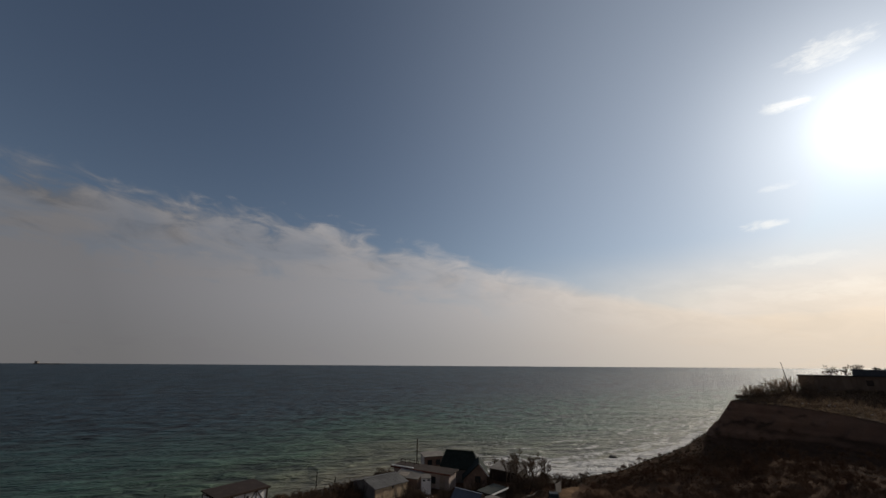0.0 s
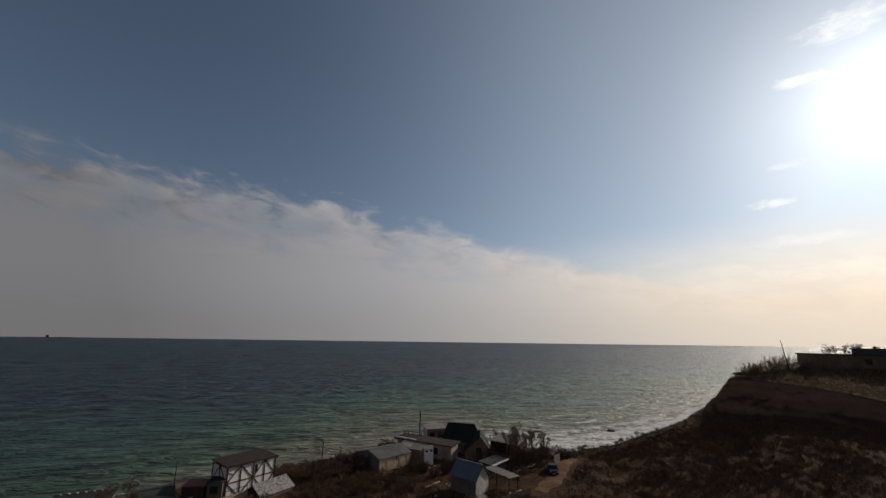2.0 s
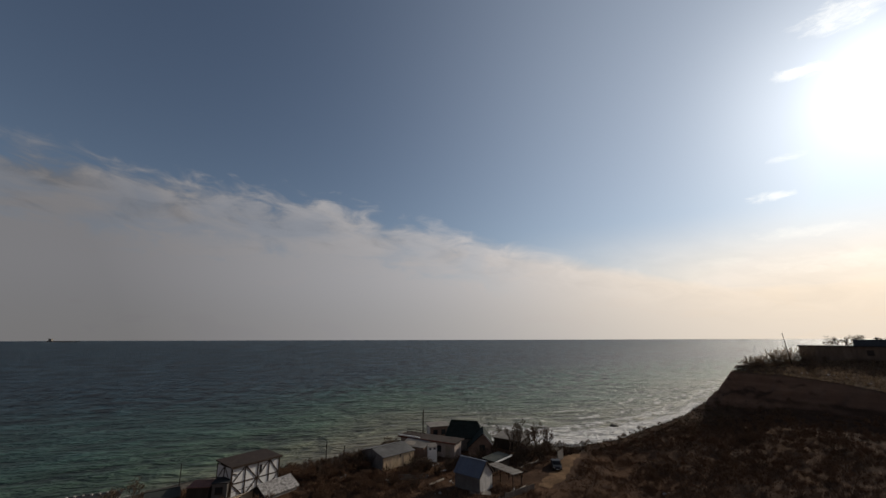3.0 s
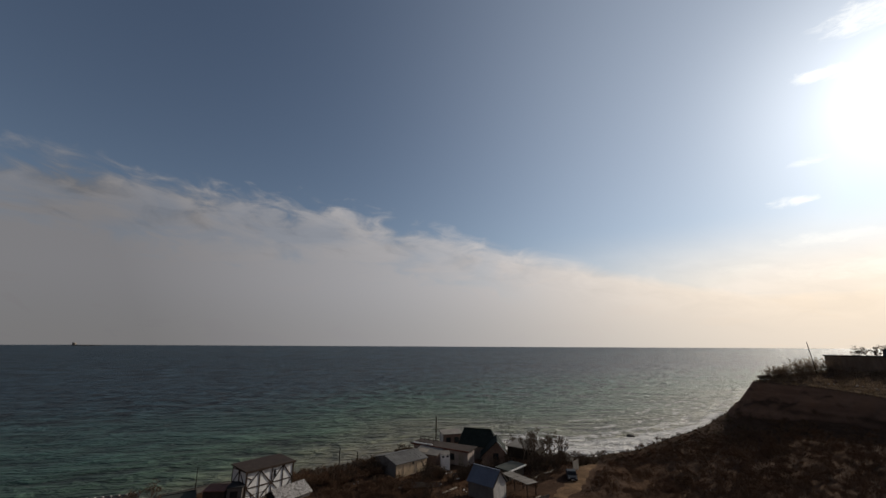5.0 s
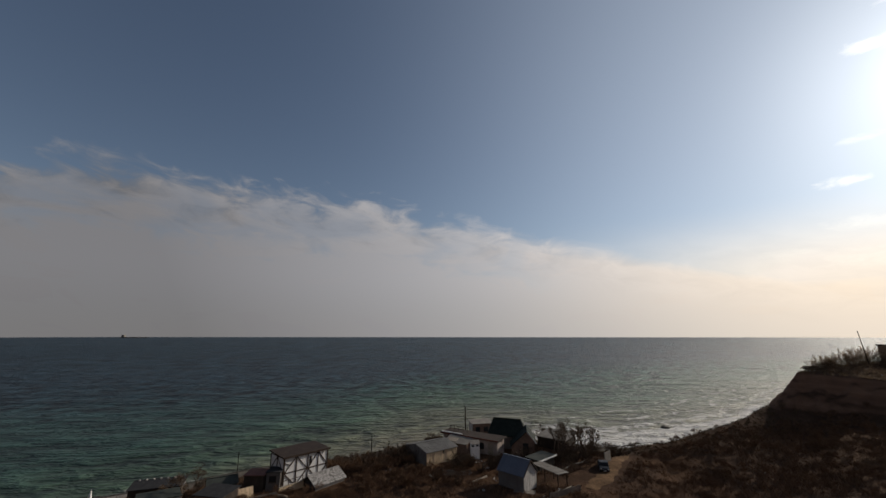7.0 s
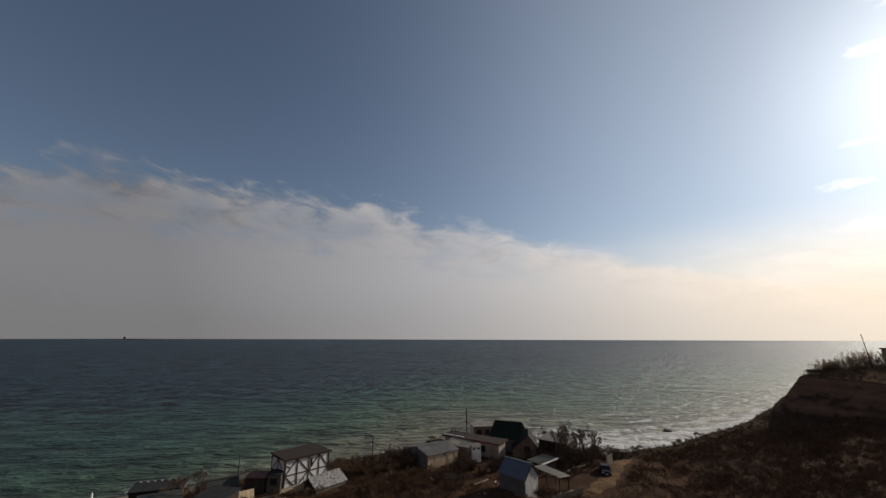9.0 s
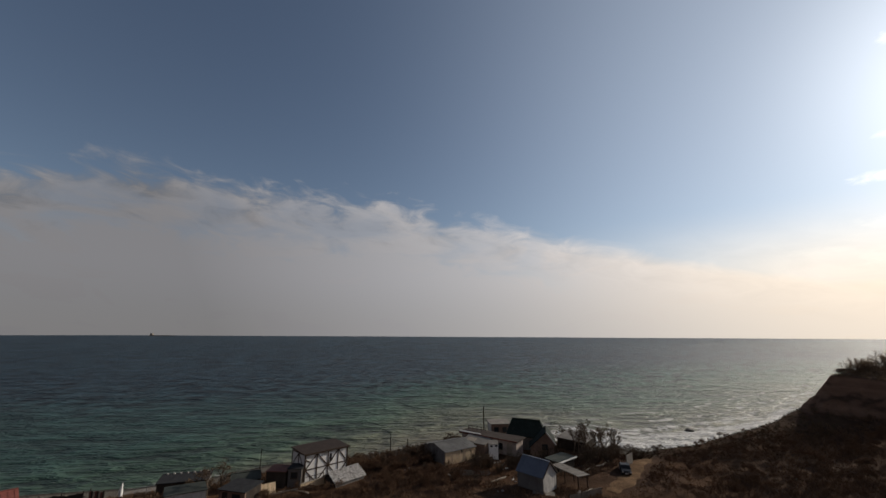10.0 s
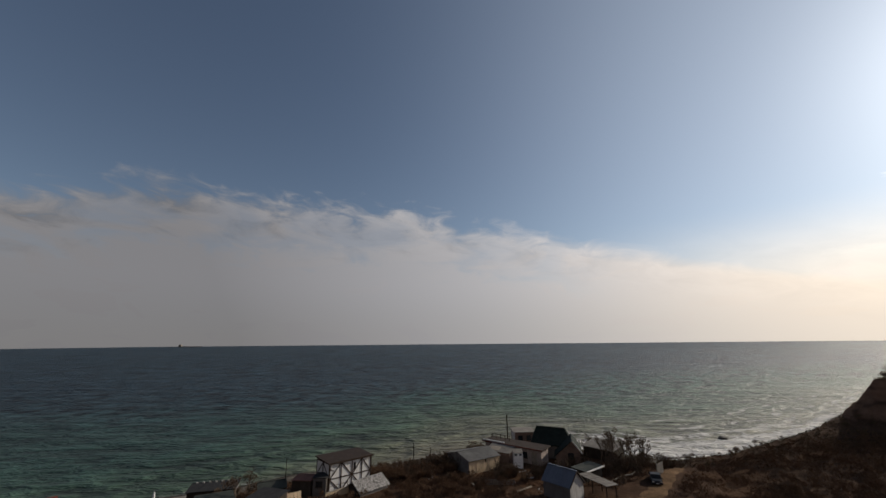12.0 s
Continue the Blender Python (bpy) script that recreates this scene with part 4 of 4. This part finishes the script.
# ---- the ship on the horizon ----
ship = thing("cargo_ship", -3240, 3392, 0.0, 8.0, "far cargo ship lying at anchor on the horizon", "ship")
hull = [(-118, -13), (96, -13), (124, 0), (96, 13), (-118, 13), (-124, 0)]
# haze over the distance is put into the hull's pale grey
part("hull", prism([(x, y, -2.0) for x, y in hull], (0, 0, 9)), M["slab"], ship, "hull in pale grey for the distance haze")
part("bridge", box(-108, -86, -11, 11, 7.02, 25, 0.6), M["slab"], ship, "tall pale bridge house aft")
part("funnel", rod((-113, 0, 7.02), (-113, 0, 29), 2.4, 2.0), M["grey_wall"], ship)
for x0 in (-50, 0, 50):
    part("crane_mast", rod((x0, 0, 7.02), (x0, 0, 15), 1.0, 0.8), M["grey_wall"], ship)

# ---- plants ----
TRACK = [(25.4, 84.0, 1.0), (23.4, 80.4, 1.5), (21.2, 76.2, 1.5), (19.2, 71.6, 1.7), (16.4, 67.0, 1.8), (13.4, 62.8, 1.3)]
FOOTPRINTS = [(-27, 61, 4.2), (-22.5, 60.5, 3.0), (-10.5, 74, 4.3), (3.7, 64, 3.0), (-4, 80, 6), (4.5, 84, 5.5), (8, 72, 3), (9, 66, 2.6), (-33, 57.5, 2.6), (-38, 54.5, 3), (-35, 52, 2.5), (-41, 51, 3), (16.8, 71.5, 2.6), (12.5, 85, 4), (96, 104, 6), (104, 96, 7)]
TRACK_LINE = np.array([p[:2] for p in TRACK])

def ribbon(verts, faces, a, b, w, rng):
    a, b = Vector(a), Vector(b)
    d = b - a
    s = d.cross(Vector((rng.uniform(-1, 1), rng.uniform(-1, 1), rng.uniform(-1, 1))))
    if s.length < 1e-6:
        return
    s = s.normalized() * w / 2
    n = len(verts)
    verts += [a - s, a + s, b + s * 0.4, b - s * 0.4]
    faces.append((n, n + 1, n + 2, n + 3))


def grow(bm, twigs, p, d, length, r, depth, rng, spread):
    """A limb from p along d, and its branches."""
    bend = Vector((rng.uniform(-1, 1), rng.uniform(-1, 1), rng.uniform(-0.3, 0.6))) * 0.22
    q = p + d * length * 0.5
    e = q + (d + bend).normalized() * length * 0.5
    if r > 0.022:
        rod(p, q, r, r * 0.85, 6, bm)
        rod(q, e, r * 0.85, r * 0.65, 6, bm)
    else:
        ribbon(twigs[0], twigs[1], p, q, max(r * 2, 0.032), rng)
        ribbon(twigs[0], twigs[1], q, e, max(r * 1.6, 0.028), rng)
    if depth == 0:
        for _ in range(6):
            f = e + Vector((rng.uniform(-1, 1), rng.uniform(-1, 1), rng.uniform(-0.3, 1))) * length * 0.5
            ribbon(twigs[0], twigs[1], q.lerp(e, rng.random()), f, 0.028, rng)
        return
    for _ in range(rng.choice((2, 3, 3))):
        away_d = Vector((rng.uniform(-1, 1), rng.uniform(-1, 1), rng.uniform(-0.25, 0.8))) * spread
        grow(bm, twigs, q.lerp(e, rng.uniform(0.2, 1.0)), (d + bend + away_d).normalized(), length * rng.uniform(0.55, 0.8), r * 0.58, depth - 1, rng, spread)


def bare_plant(name, height, stems, depth, r, spread, seed, label, category):
    rng = random.Random(seed)
    t = thing(name, 0, 0, 0, 0, label, category)
    bm, twigs = bmesh.new(), ([], [])
    for i in range(stems):
        d = Vector((rng.uniform(-1, 1) * 0.5, rng.uniform(-1, 1) * 0.5, 1.0)).normalized() if stems > 1 else Vector((0.08, 0.05, 1)).normalized()
        base = Vector((rng.uniform(-1, 1), rng.uniform(-1, 1), 0)) * (0.18 * height if stems > 1 else 0) + Vector((0, 0, -0.15))
        grow(bm, twigs, base, d, height * 0.42, r, depth, rng, spread)
    tagged(part("trunk", bm, M["bark"], t), kind="stuff" if stems > 2 else "")
    crown = new("crown", mesh_of("crown", twigs[0], twigs[1], M["twig"]))
    crown.parent = t
    tagged(crown, kind="stuff")
    return t


def plant_at(kind, x, y, size, turn, z=None):
    m = Matrix.Translation((x, y, land_at(x, y) if z is None else z)) @ Matrix.Rotation(radians(turn), 4, "Z") @ Matrix.Scale(size, 4)
    return copy_thing(kind, m)


tree_a = bare_plant("bare_tree", 5.0, 1, 6, 0.13, 0.75, 11, "leafless tree with a dense twiggy crown", "tree")
tree_b = bare_plant("bare_tree", 5.0, 2, 5, 0.10, 0.8, 12, "leafless tree with forked trunks among the huts", "tree")
bush_a = bare_plant("bare_bush", 2.0, 7, 3, 0.035, 0.7, 13, "low leafless brown bush on the slope", "bush")
bush_b = bare_plant("bare_bush", 2.0, 9, 3, 0.03, 0.9, 14, "dense leafless thicket of brown twigs", "bush")


def wand_bush(height, stems, seed, mat, label, width=0.045):
    """A bush of many thin upright wands with short side twigs."""
    rng = random.Random(seed)
    t = thing("bare_bush", 0, 0, 0, 0, label, "bush")
    stem, twigs = ([], []), ([], [])
    for i in range(stems):
        lean = rng.uniform(0.05, 0.62)
        a = rng.uniform(0, 6.2832)
        d = Vector((math.cos(a) * lean, math.sin(a) * lean, 1.0)).normalized()
        p = Vector((math.cos(a), math.sin(a), 0)) * rng.uniform(0, 0.22) * height + Vector((0, 0, -0.2))
        size = height * rng.uniform(0.45, 1.05)
        for piece in range(4):
            q = p + d * size / 4
            ribbon(stem[0], stem[1], p, q, width * (1.2 - 0.25 * piece), rng)
            for _ in range(3 + 2 * piece):
                out = (d + Vector((rng.uniform(-1, 1), rng.uniform(-1, 1), rng.uniform(-0.1, 0.7))) * 0.9).normalized()
                ribbon(twigs[0], twigs[1], p.lerp(q, rng.random()), p.lerp(q, rng.random()) + out * size * rng.uniform(0.10, 0.24), width * 0.6, rng)
            d = (d + Vector((rng.uniform(-1, 1), rng.uniform(-1, 1), 0.25)) * 0.16).normalized()
            p = q
    for name, (v, f) in (("stems", stem), ("crown", twigs)):
        ob = new(name, mesh_of(name, v, f, mat))
        ob.parent = t
        tagged(ob, kind="stuff")
    return t


edge_bush = wand_bush(3.0, 17, 15, M["edge_twig"], "upright leafless brown bush on the cliff edge", 0.040)
yard_bush = wand_bush(2.2, 40, 16, M["dark_twig"], "dense dark leafless shrub among the huts", 0.06)
yard_bush.matrix_world = pose(-14.6, 71.6, land_at(-14.6, 71.6), 0, 0, 0)
for x, y, size, turn in ((-13.4, 72.6, 1.15, 40), (-15.6, 73.4, 1.2, 130), (-16.8, 72.2, 0.9, 200), (-6.2, 70.2, 0.9, 75), (-5.0, 71.4, 1.1, 300), (-3.2, 70.8, 0.8, 20), (-1.6, 68.6, 0.85, 160), (0.4, 70.4, 1.0, 250), (1.6, 72.4, 0.9, 90), (4.6, 73.6, 1.0, 15), (12.8, 73.0, 0.8, 110), (14.2, 75.4, 1.0, 220), (16.4, 75.6, 0.85, 330), (10.2, 74.8, 0.9, 60), (-19.2, 66.4, 0.9, 100), (-21.2, 68.0, 1.0, 190), (-17.4, 68.8, 0.9, 280), (-12.6, 66.6, 0.7, 10), (-8.2, 64.2, 0.7, 140), (-4.8, 62.4, 0.65, 230), (6.0, 76.6, 1.0, 70), (8.4, 78.4, 1.1, 310), (21.6, 80.0, 0.8, 45), (23.2, 82.4, 0.9, 155)):
    copy_thing(yard_bush, Matrix.Translation((x, y, land_at(x, y))) @ Matrix.Rotation(radians(turn), 4, "Z") @ Matrix.Scale(size, 4))
edge_bush.matrix_world = pose(79.0, 102.4, land_at(79.0, 102.4), 0, 0, 0)
for kind, x, y in ((tree_a, 15.2, 78.6), (tree_b, 12.6, 78.8), (bush_a, -15.4, 74.6), (bush_b, -4.2, 71.0)):
    kind.matrix_world = pose(x, y, land_at(x, y), 0, 0, 20)
for kind, x, y, size, turn in ((tree_b, 17.6, 79.6, 1.0, 80), (tree_a, 19.2, 81.0, 0.85, 200), (tree_a, 13.4, 77.0, 0.9, 120), (tree_a, -11.0, 84.5, 0.62, 140), (tree_b, -40.4, 55.9, 0.72, 30), (tree_a, -42.4, 54.5, 0.66, 250), (tree_a, -39.4, 52.0, 0.75, 100), (tree_b, 16.2, 77.2, 1.05, 190), (tree_a, 11.6, 80.4, 0.95, 15), (tree_b, 14.2, 81.2, 1.1, 270), (tree_a, 4.0, 91.5, 0.85, 10), (tree_b, 1.6, 92.5, 0.75, 310), (tree_b, 10.4, 90.0, 0.7, 60)):
    plant_at(kind, x, y, size, turn)
for x, y, size, turn in ((101.5, 109.5, 1.15, 0), (105, 107.5, 1.3, 130), (108, 105.5, 1.35, 60), (98.5, 110.5, 0.95, 220), (103.2, 106.0, 1.1, 300), (110.5, 103.5, 1.2, 20)):
    plant_at(tree_a if turn % 40 else tree_b, x, y, size, turn)
rng = random.Random(5)
# thickets round the shed, by the track, on the cliff edge: start, end, spread, count, sizes
for (ax, ay, bx, by, wide, count, lo, hi) in ((-17.5, 74.5, -14.5, 76.8, 1.2, 9, 0.9, 1.3), (-5.5, 69.5, -3.2, 71.5, 0.9, 7, 0.8, 1.2), (11, 76, 21, 82, 2.2, 24, 0.7, 1.3), (-12.5, 83.5, -9.5, 86.0, 1.2, 8, 0.9, 1.4), (-46, 55, -37.5, 60, 2.0, 14, 0.5, 0.95), (11, 69, 16, 74, 1.6, 9, 0.4, 0.8), (22, 83, 30, 92, 3.0, 16, 0.5, 0.9), (70.8, 101.2, 75, 102.6, 0.9, 16, 0.4, 0.75), (73.5, 101.6, 80, 103.2, 1.2, 26, 0.65, 1.1), (78.5, 102, 90, 104, 2.2, 27, 0.9, 1.5), (84, 95, 92, 102, 3.5, 18, 0.5, 0.9), (-27, 69, -15, 76, 2.5, 26, 0.6, 1.15)):
    for _ in range(count):
        f = rng.random()
        x, y = ax + (bx - ax) * f + rng.uniform(-wide, wide) * 0.7, ay + (by - ay) * f + rng.uniform(-wide, wide) * 0.7
        plant_at(edge_bush if ax in (73.5, 78.5) else rng.choice((bush_a, bush_b)), x, y, rng.uniform(lo, hi), rng.uniform(0, 360))


def thicket(name, label, kinds, spots):
    """Many bushes grown into one another: one sheet of stems and twigs."""
    verts, faces, count = [], [], 0
    for n, (x, y, size, turn) in enumerate(spots):
        m = np.array(Matrix.Translation((x, y, land_at(x, y))) @ Matrix.Rotation(turn, 4, "Z") @ Matrix.Scale(size, 4))
        for me in kinds[n % len(kinds)]:
            co = np.empty(len(me.vertices) * 3)
            me.vertices.foreach_get("co", co)
            co = co.reshape(-1, 3) @ m[:3, :3].T + m[:3, 3]
            verts += co.tolist()
            faces += [tuple(i + count for i in p.vertices) for p in me.polygons]
            count += len(co)
    return tagged(new(name, mesh_of(name, verts, faces, M["scrub"])), label, "vegetation", kind="stuff")


twiggy = [[c.data for c in b.children if c.name.startswith("crown")] for b in (bush_a, bush_b)]
spots = []
for (ax, ay, bx, by, wide, count, lo, hi) in ((-25, 58, -6, 66, 4.5, 120, 0.4, 0.95), (-26, 64, -15, 71, 3.5, 60, 0.6, 1.1), (-44, 50, -22, 55, 3.0, 40, 0.4, 0.8), (24, 60, 46, 92, 9.0, 150, 0.3, 0.75), (38, 60, 66, 80, 12.0, 220, 0.4, 0.95), (60, 74, 70, 84, 6.0, 30, 0.4, 0.8)):
    for _ in range(count):
        f = rng.random()
        x, y = ax + (bx - ax) * f + rng.uniform(-wide, wide), ay + (by - ay) * f + rng.uniform(-wide, wide)
        spots.append((x, y, rng.uniform(lo, hi), rng.uniform(0, 6.28)))
thicket("thicket", "tangled dark brown thicket over the slope", twiggy, [p for p in spots if all(math.hypot(p[0] - fx, p[1] - fy) > r + 0.3 for fx, fy, r in FOOTPRINTS) and away(np.array([p[0]]), np.array([p[1]]), TRACK_LINE, False)[0] > 2.4])

# ---- track ----
verts, faces = [], []
for i in range(len(TRACK) - 1):
    (ax, ay, aw), (bx, by, bw) = TRACK[i], TRACK[i + 1]
    for j in range(10):
        f = j / 10
        x, y, w = ax + (bx - ax) * f, ay + (by - ay) * f, aw + (bw - aw) * f
        d = Vector((bx - ax, by - ay, 0)).normalized()
        for s in np.linspace(-1, 1, 7):
            ww = w * (1 + 0.45 * noise.noise((x * 0.55, y * 0.55, s * 0.7)) + 0.25 * noise.noise((x * 1.9, y * 1.9, s)))
            px, py = x - d.y * s * ww, y + d.x * s * ww
            verts.append((px, py, land_at(px, py) + 0.06 - 0.16 * abs(s) ** 3))
rows = len(verts) // 7
for i in range(rows - 1):
    for j in range(6):
        n = i * 7 + j
        faces.append((n, n + 1, n + 8, n + 7))
road = tagged(new("road", mesh_of("road", verts, faces, M["road"], True)), "sandy ochre dirt track down to the beach", "road", kind="structure")

# ---- stones, rubble, litter ----
def stone_mesh(name, seed, mat):
    rng = random.Random(seed)
    bm = bmesh.new()
    bmesh.ops.create_icosphere(bm, subdivisions=2, radius=0.5)
    for v in bm.verts:
        v.co *= 0.75 + 0.5 * noise.noise(v.co * 1.7 + Vector((seed, 0, 0))) + 0.1 * rng.random()
        v.co.z *= 0.7
    me = bpy.data.meshes.new(name)
    bm.to_mesh(me)
    bm.free()
    me.materials.append(mat)
    return me


rock_meshes = [stone_mesh("rock", i, M["rock"]) for i in range(4)]
rubble_meshes = [stone_mesh("rubble", 10 + i, M["debris"]) for i in range(4)]


def stone(meshes, name, x, y, z, size, label, category, group, rng):
    ob = new(name, rng.choice(meshes))
    ob.matrix_world = pose(x, y, z, 0, 0, rng.uniform(0, 360)) @ Matrix.Diagonal((size, size * rng.uniform(0.7, 1.1), size * rng.uniform(0.7, 1.0), 1))
    return tagged(ob, label, category, group)


for x, y, size in ((46.7, 119.8, 2.6), (27.8, 105.2, 1.8), (28.1, 102.6, 1.2), (29.6, 103.5, 1.0), (25.6, 101.5, 1.3), (30.3, 102.2, 0.9), (33.0, 103.8, 0.8), (55.4, 122.4, 1.2), (56.8, 123.9, 1.1), (24.2, 100.2, 1.1), (22.6, 101.8, 0.9), (36.5, 106.4, 0.9), (40.2, 109.8, 0.8), (61.0, 128.0, 1.0), (44.5, 112.6, 0.7), (26.6, 108.0, 0.9)):
    stone(rock_meshes, "rock", x, y, max(land_at(x, y), -0.3) + 0.12 * size, size, "dark wet rock in the shallow surf", "rock", "rocks in the surf", rng)
for x, y in ((-2.8, 74.4), (-1.4, 72.6), (-3.5, 67.8), (0.1, 65.4), (-1.2, 60.8), (-0.5, 70.0), (-2.0, 73.4), (-19.4, 76.8), (-21.0, 74.9), (8.8, 61.6), (71.5, 99.8), (80.5, 93.0), (83.5, 90.5), (85.0, 88.0), (85.0, 84.2), (90.0, 100.8), (31, 62), (36, 66), (27, 58), (41, 70), (6.9, 59.2), (-16.0, 68.0), (-6.0, 64.0)):
    for _ in range(3):
        dx, dy = rng.uniform(-0.7, 0.7), rng.uniform(-0.7, 0.7)
        size = rng.uniform(0.25, 0.6)
        stone(rubble_meshes, "rubble", x + dx, y + dy, land_at(x + dx, y + dy) + 0.1 * size, size, "pale lump of rubble lying in the scrub", "rubble", "rubble about the huts", rng)


def scatter(name, label, mats, count, area, tall, blades, width, seed, keep, lean=0.6):
    """One sheet of many small tufts: blades fanned out from a foot."""
    rng = np.random.default_rng(seed)
    x0, x1, y0, y1 = area
    X, Y = rng.uniform(x0, x1, count), rng.uniform(y0, y1, count)
    ok = keep(X, Y)
    X, Y = X[ok], Y[ok]
    Z = land(X, Y)
    n = len(X)
    h = rng.uniform(*tall, n)[:, None] * rng.uniform(0.5, 1.1, (n, blades))
    a = rng.uniform(0, 2 * np.pi, (n, blades))
    out = h * lean * rng.uniform(0.2, 1.2, (n, blades))
    bx, by = X[:, None] + rng.normal(0, 0.12, (n, blades)), Y[:, None] + rng.normal(0, 0.12, (n, blades))
    tx, ty, tz = bx + np.cos(a) * out, by + np.sin(a) * out, Z[:, None] + h
    s = rng.uniform(0, 2 * np.pi, (n, blades))
    wx, wy = np.cos(s) * width / 2, np.sin(s) * width / 2
    v = np.stack([np.stack([bx - wx, by - wy, Z[:, None] - 0.05 + 0 * bx], -1), np.stack([bx + wx, by + wy, Z[:, None] - 0.05 + 0 * bx], -1), np.stack([tx, ty, tz], -1)], 2).reshape(-1, 3)
    me = bpy.data.meshes.new(name)
    me.from_pydata(v.tolist(), [], np.arange(len(v)).reshape(-1, 3).tolist())
    me.materials.append(mats)
    return tagged(new(name, me), label, "vegetation", kind="stuff")


def open_ground(X, Y):
    ok = offshore(X, Y) < -9
    for fx, fy, r in FOOTPRINTS:
        ok &= np.hypot(X - fx, Y - fy) > r
    return ok & (away(X, Y, TRACK_LINE, False) > 2.1)


def patchy(size, cut, seed):
    def keep(X, Y):
        return open_ground(X, Y) & (fbm(X, Y, size, 3, seed) > cut)

    return keep


scatter("dry_grass", "pale brown dry grass over the slope", M["grass"], 30000, (-75, 70, 40, 104), (0.12, 0.42), 5, 0.05, 21, patchy(6.0, -0.12, 2.2))
scatter("brown_scrub", "dark brown tangled scrub over the slope", M["scrub"], 46000, (-75, 84, 40, 106), (0.25, 0.85), 8, 0.055, 22, lambda X, Y: patchy(7.0, -0.15, 9.4)(X, Y) & ~inside(X, Y, RIM) & (away(X, Y, RIM, True) > 13.0 + 9.0 * fbm(X, Y, 5.0, 3, 4.4)), 0.9)
scatter("cliff_grass", "pale dry grass on the cliff top", M["straw"], 20000, (60, 125, 60, 125), (0.12, 0.5), 5, 0.06, 23, lambda X, Y: inside(X, Y, RIM))
scatter("cliff_scrub", "brown scrub on the cliff top", M["edge_twig"], 6000, (68, 125, 74, 125), (0.3, 1.0), 8, 0.06, 25, lambda X, Y: inside(X, Y, RIM) & (away(X, Y, RIM, True) > 2.0), 0.8)
scatter("shore_scrub", "dark shrubby growth above the beach", M["evergreen"], 9000, (-30, 84, 84, 135), (0.2, 0.7), 7, 0.07, 24, lambda X, Y: (offshore(X, Y) < np.where(X > 26, -1.6, -5.0)) & (offshore(X, Y) > -18) & ~inside(X, Y, RIM) & (away(X, Y, RIM, True) > 6.0), 0.8)
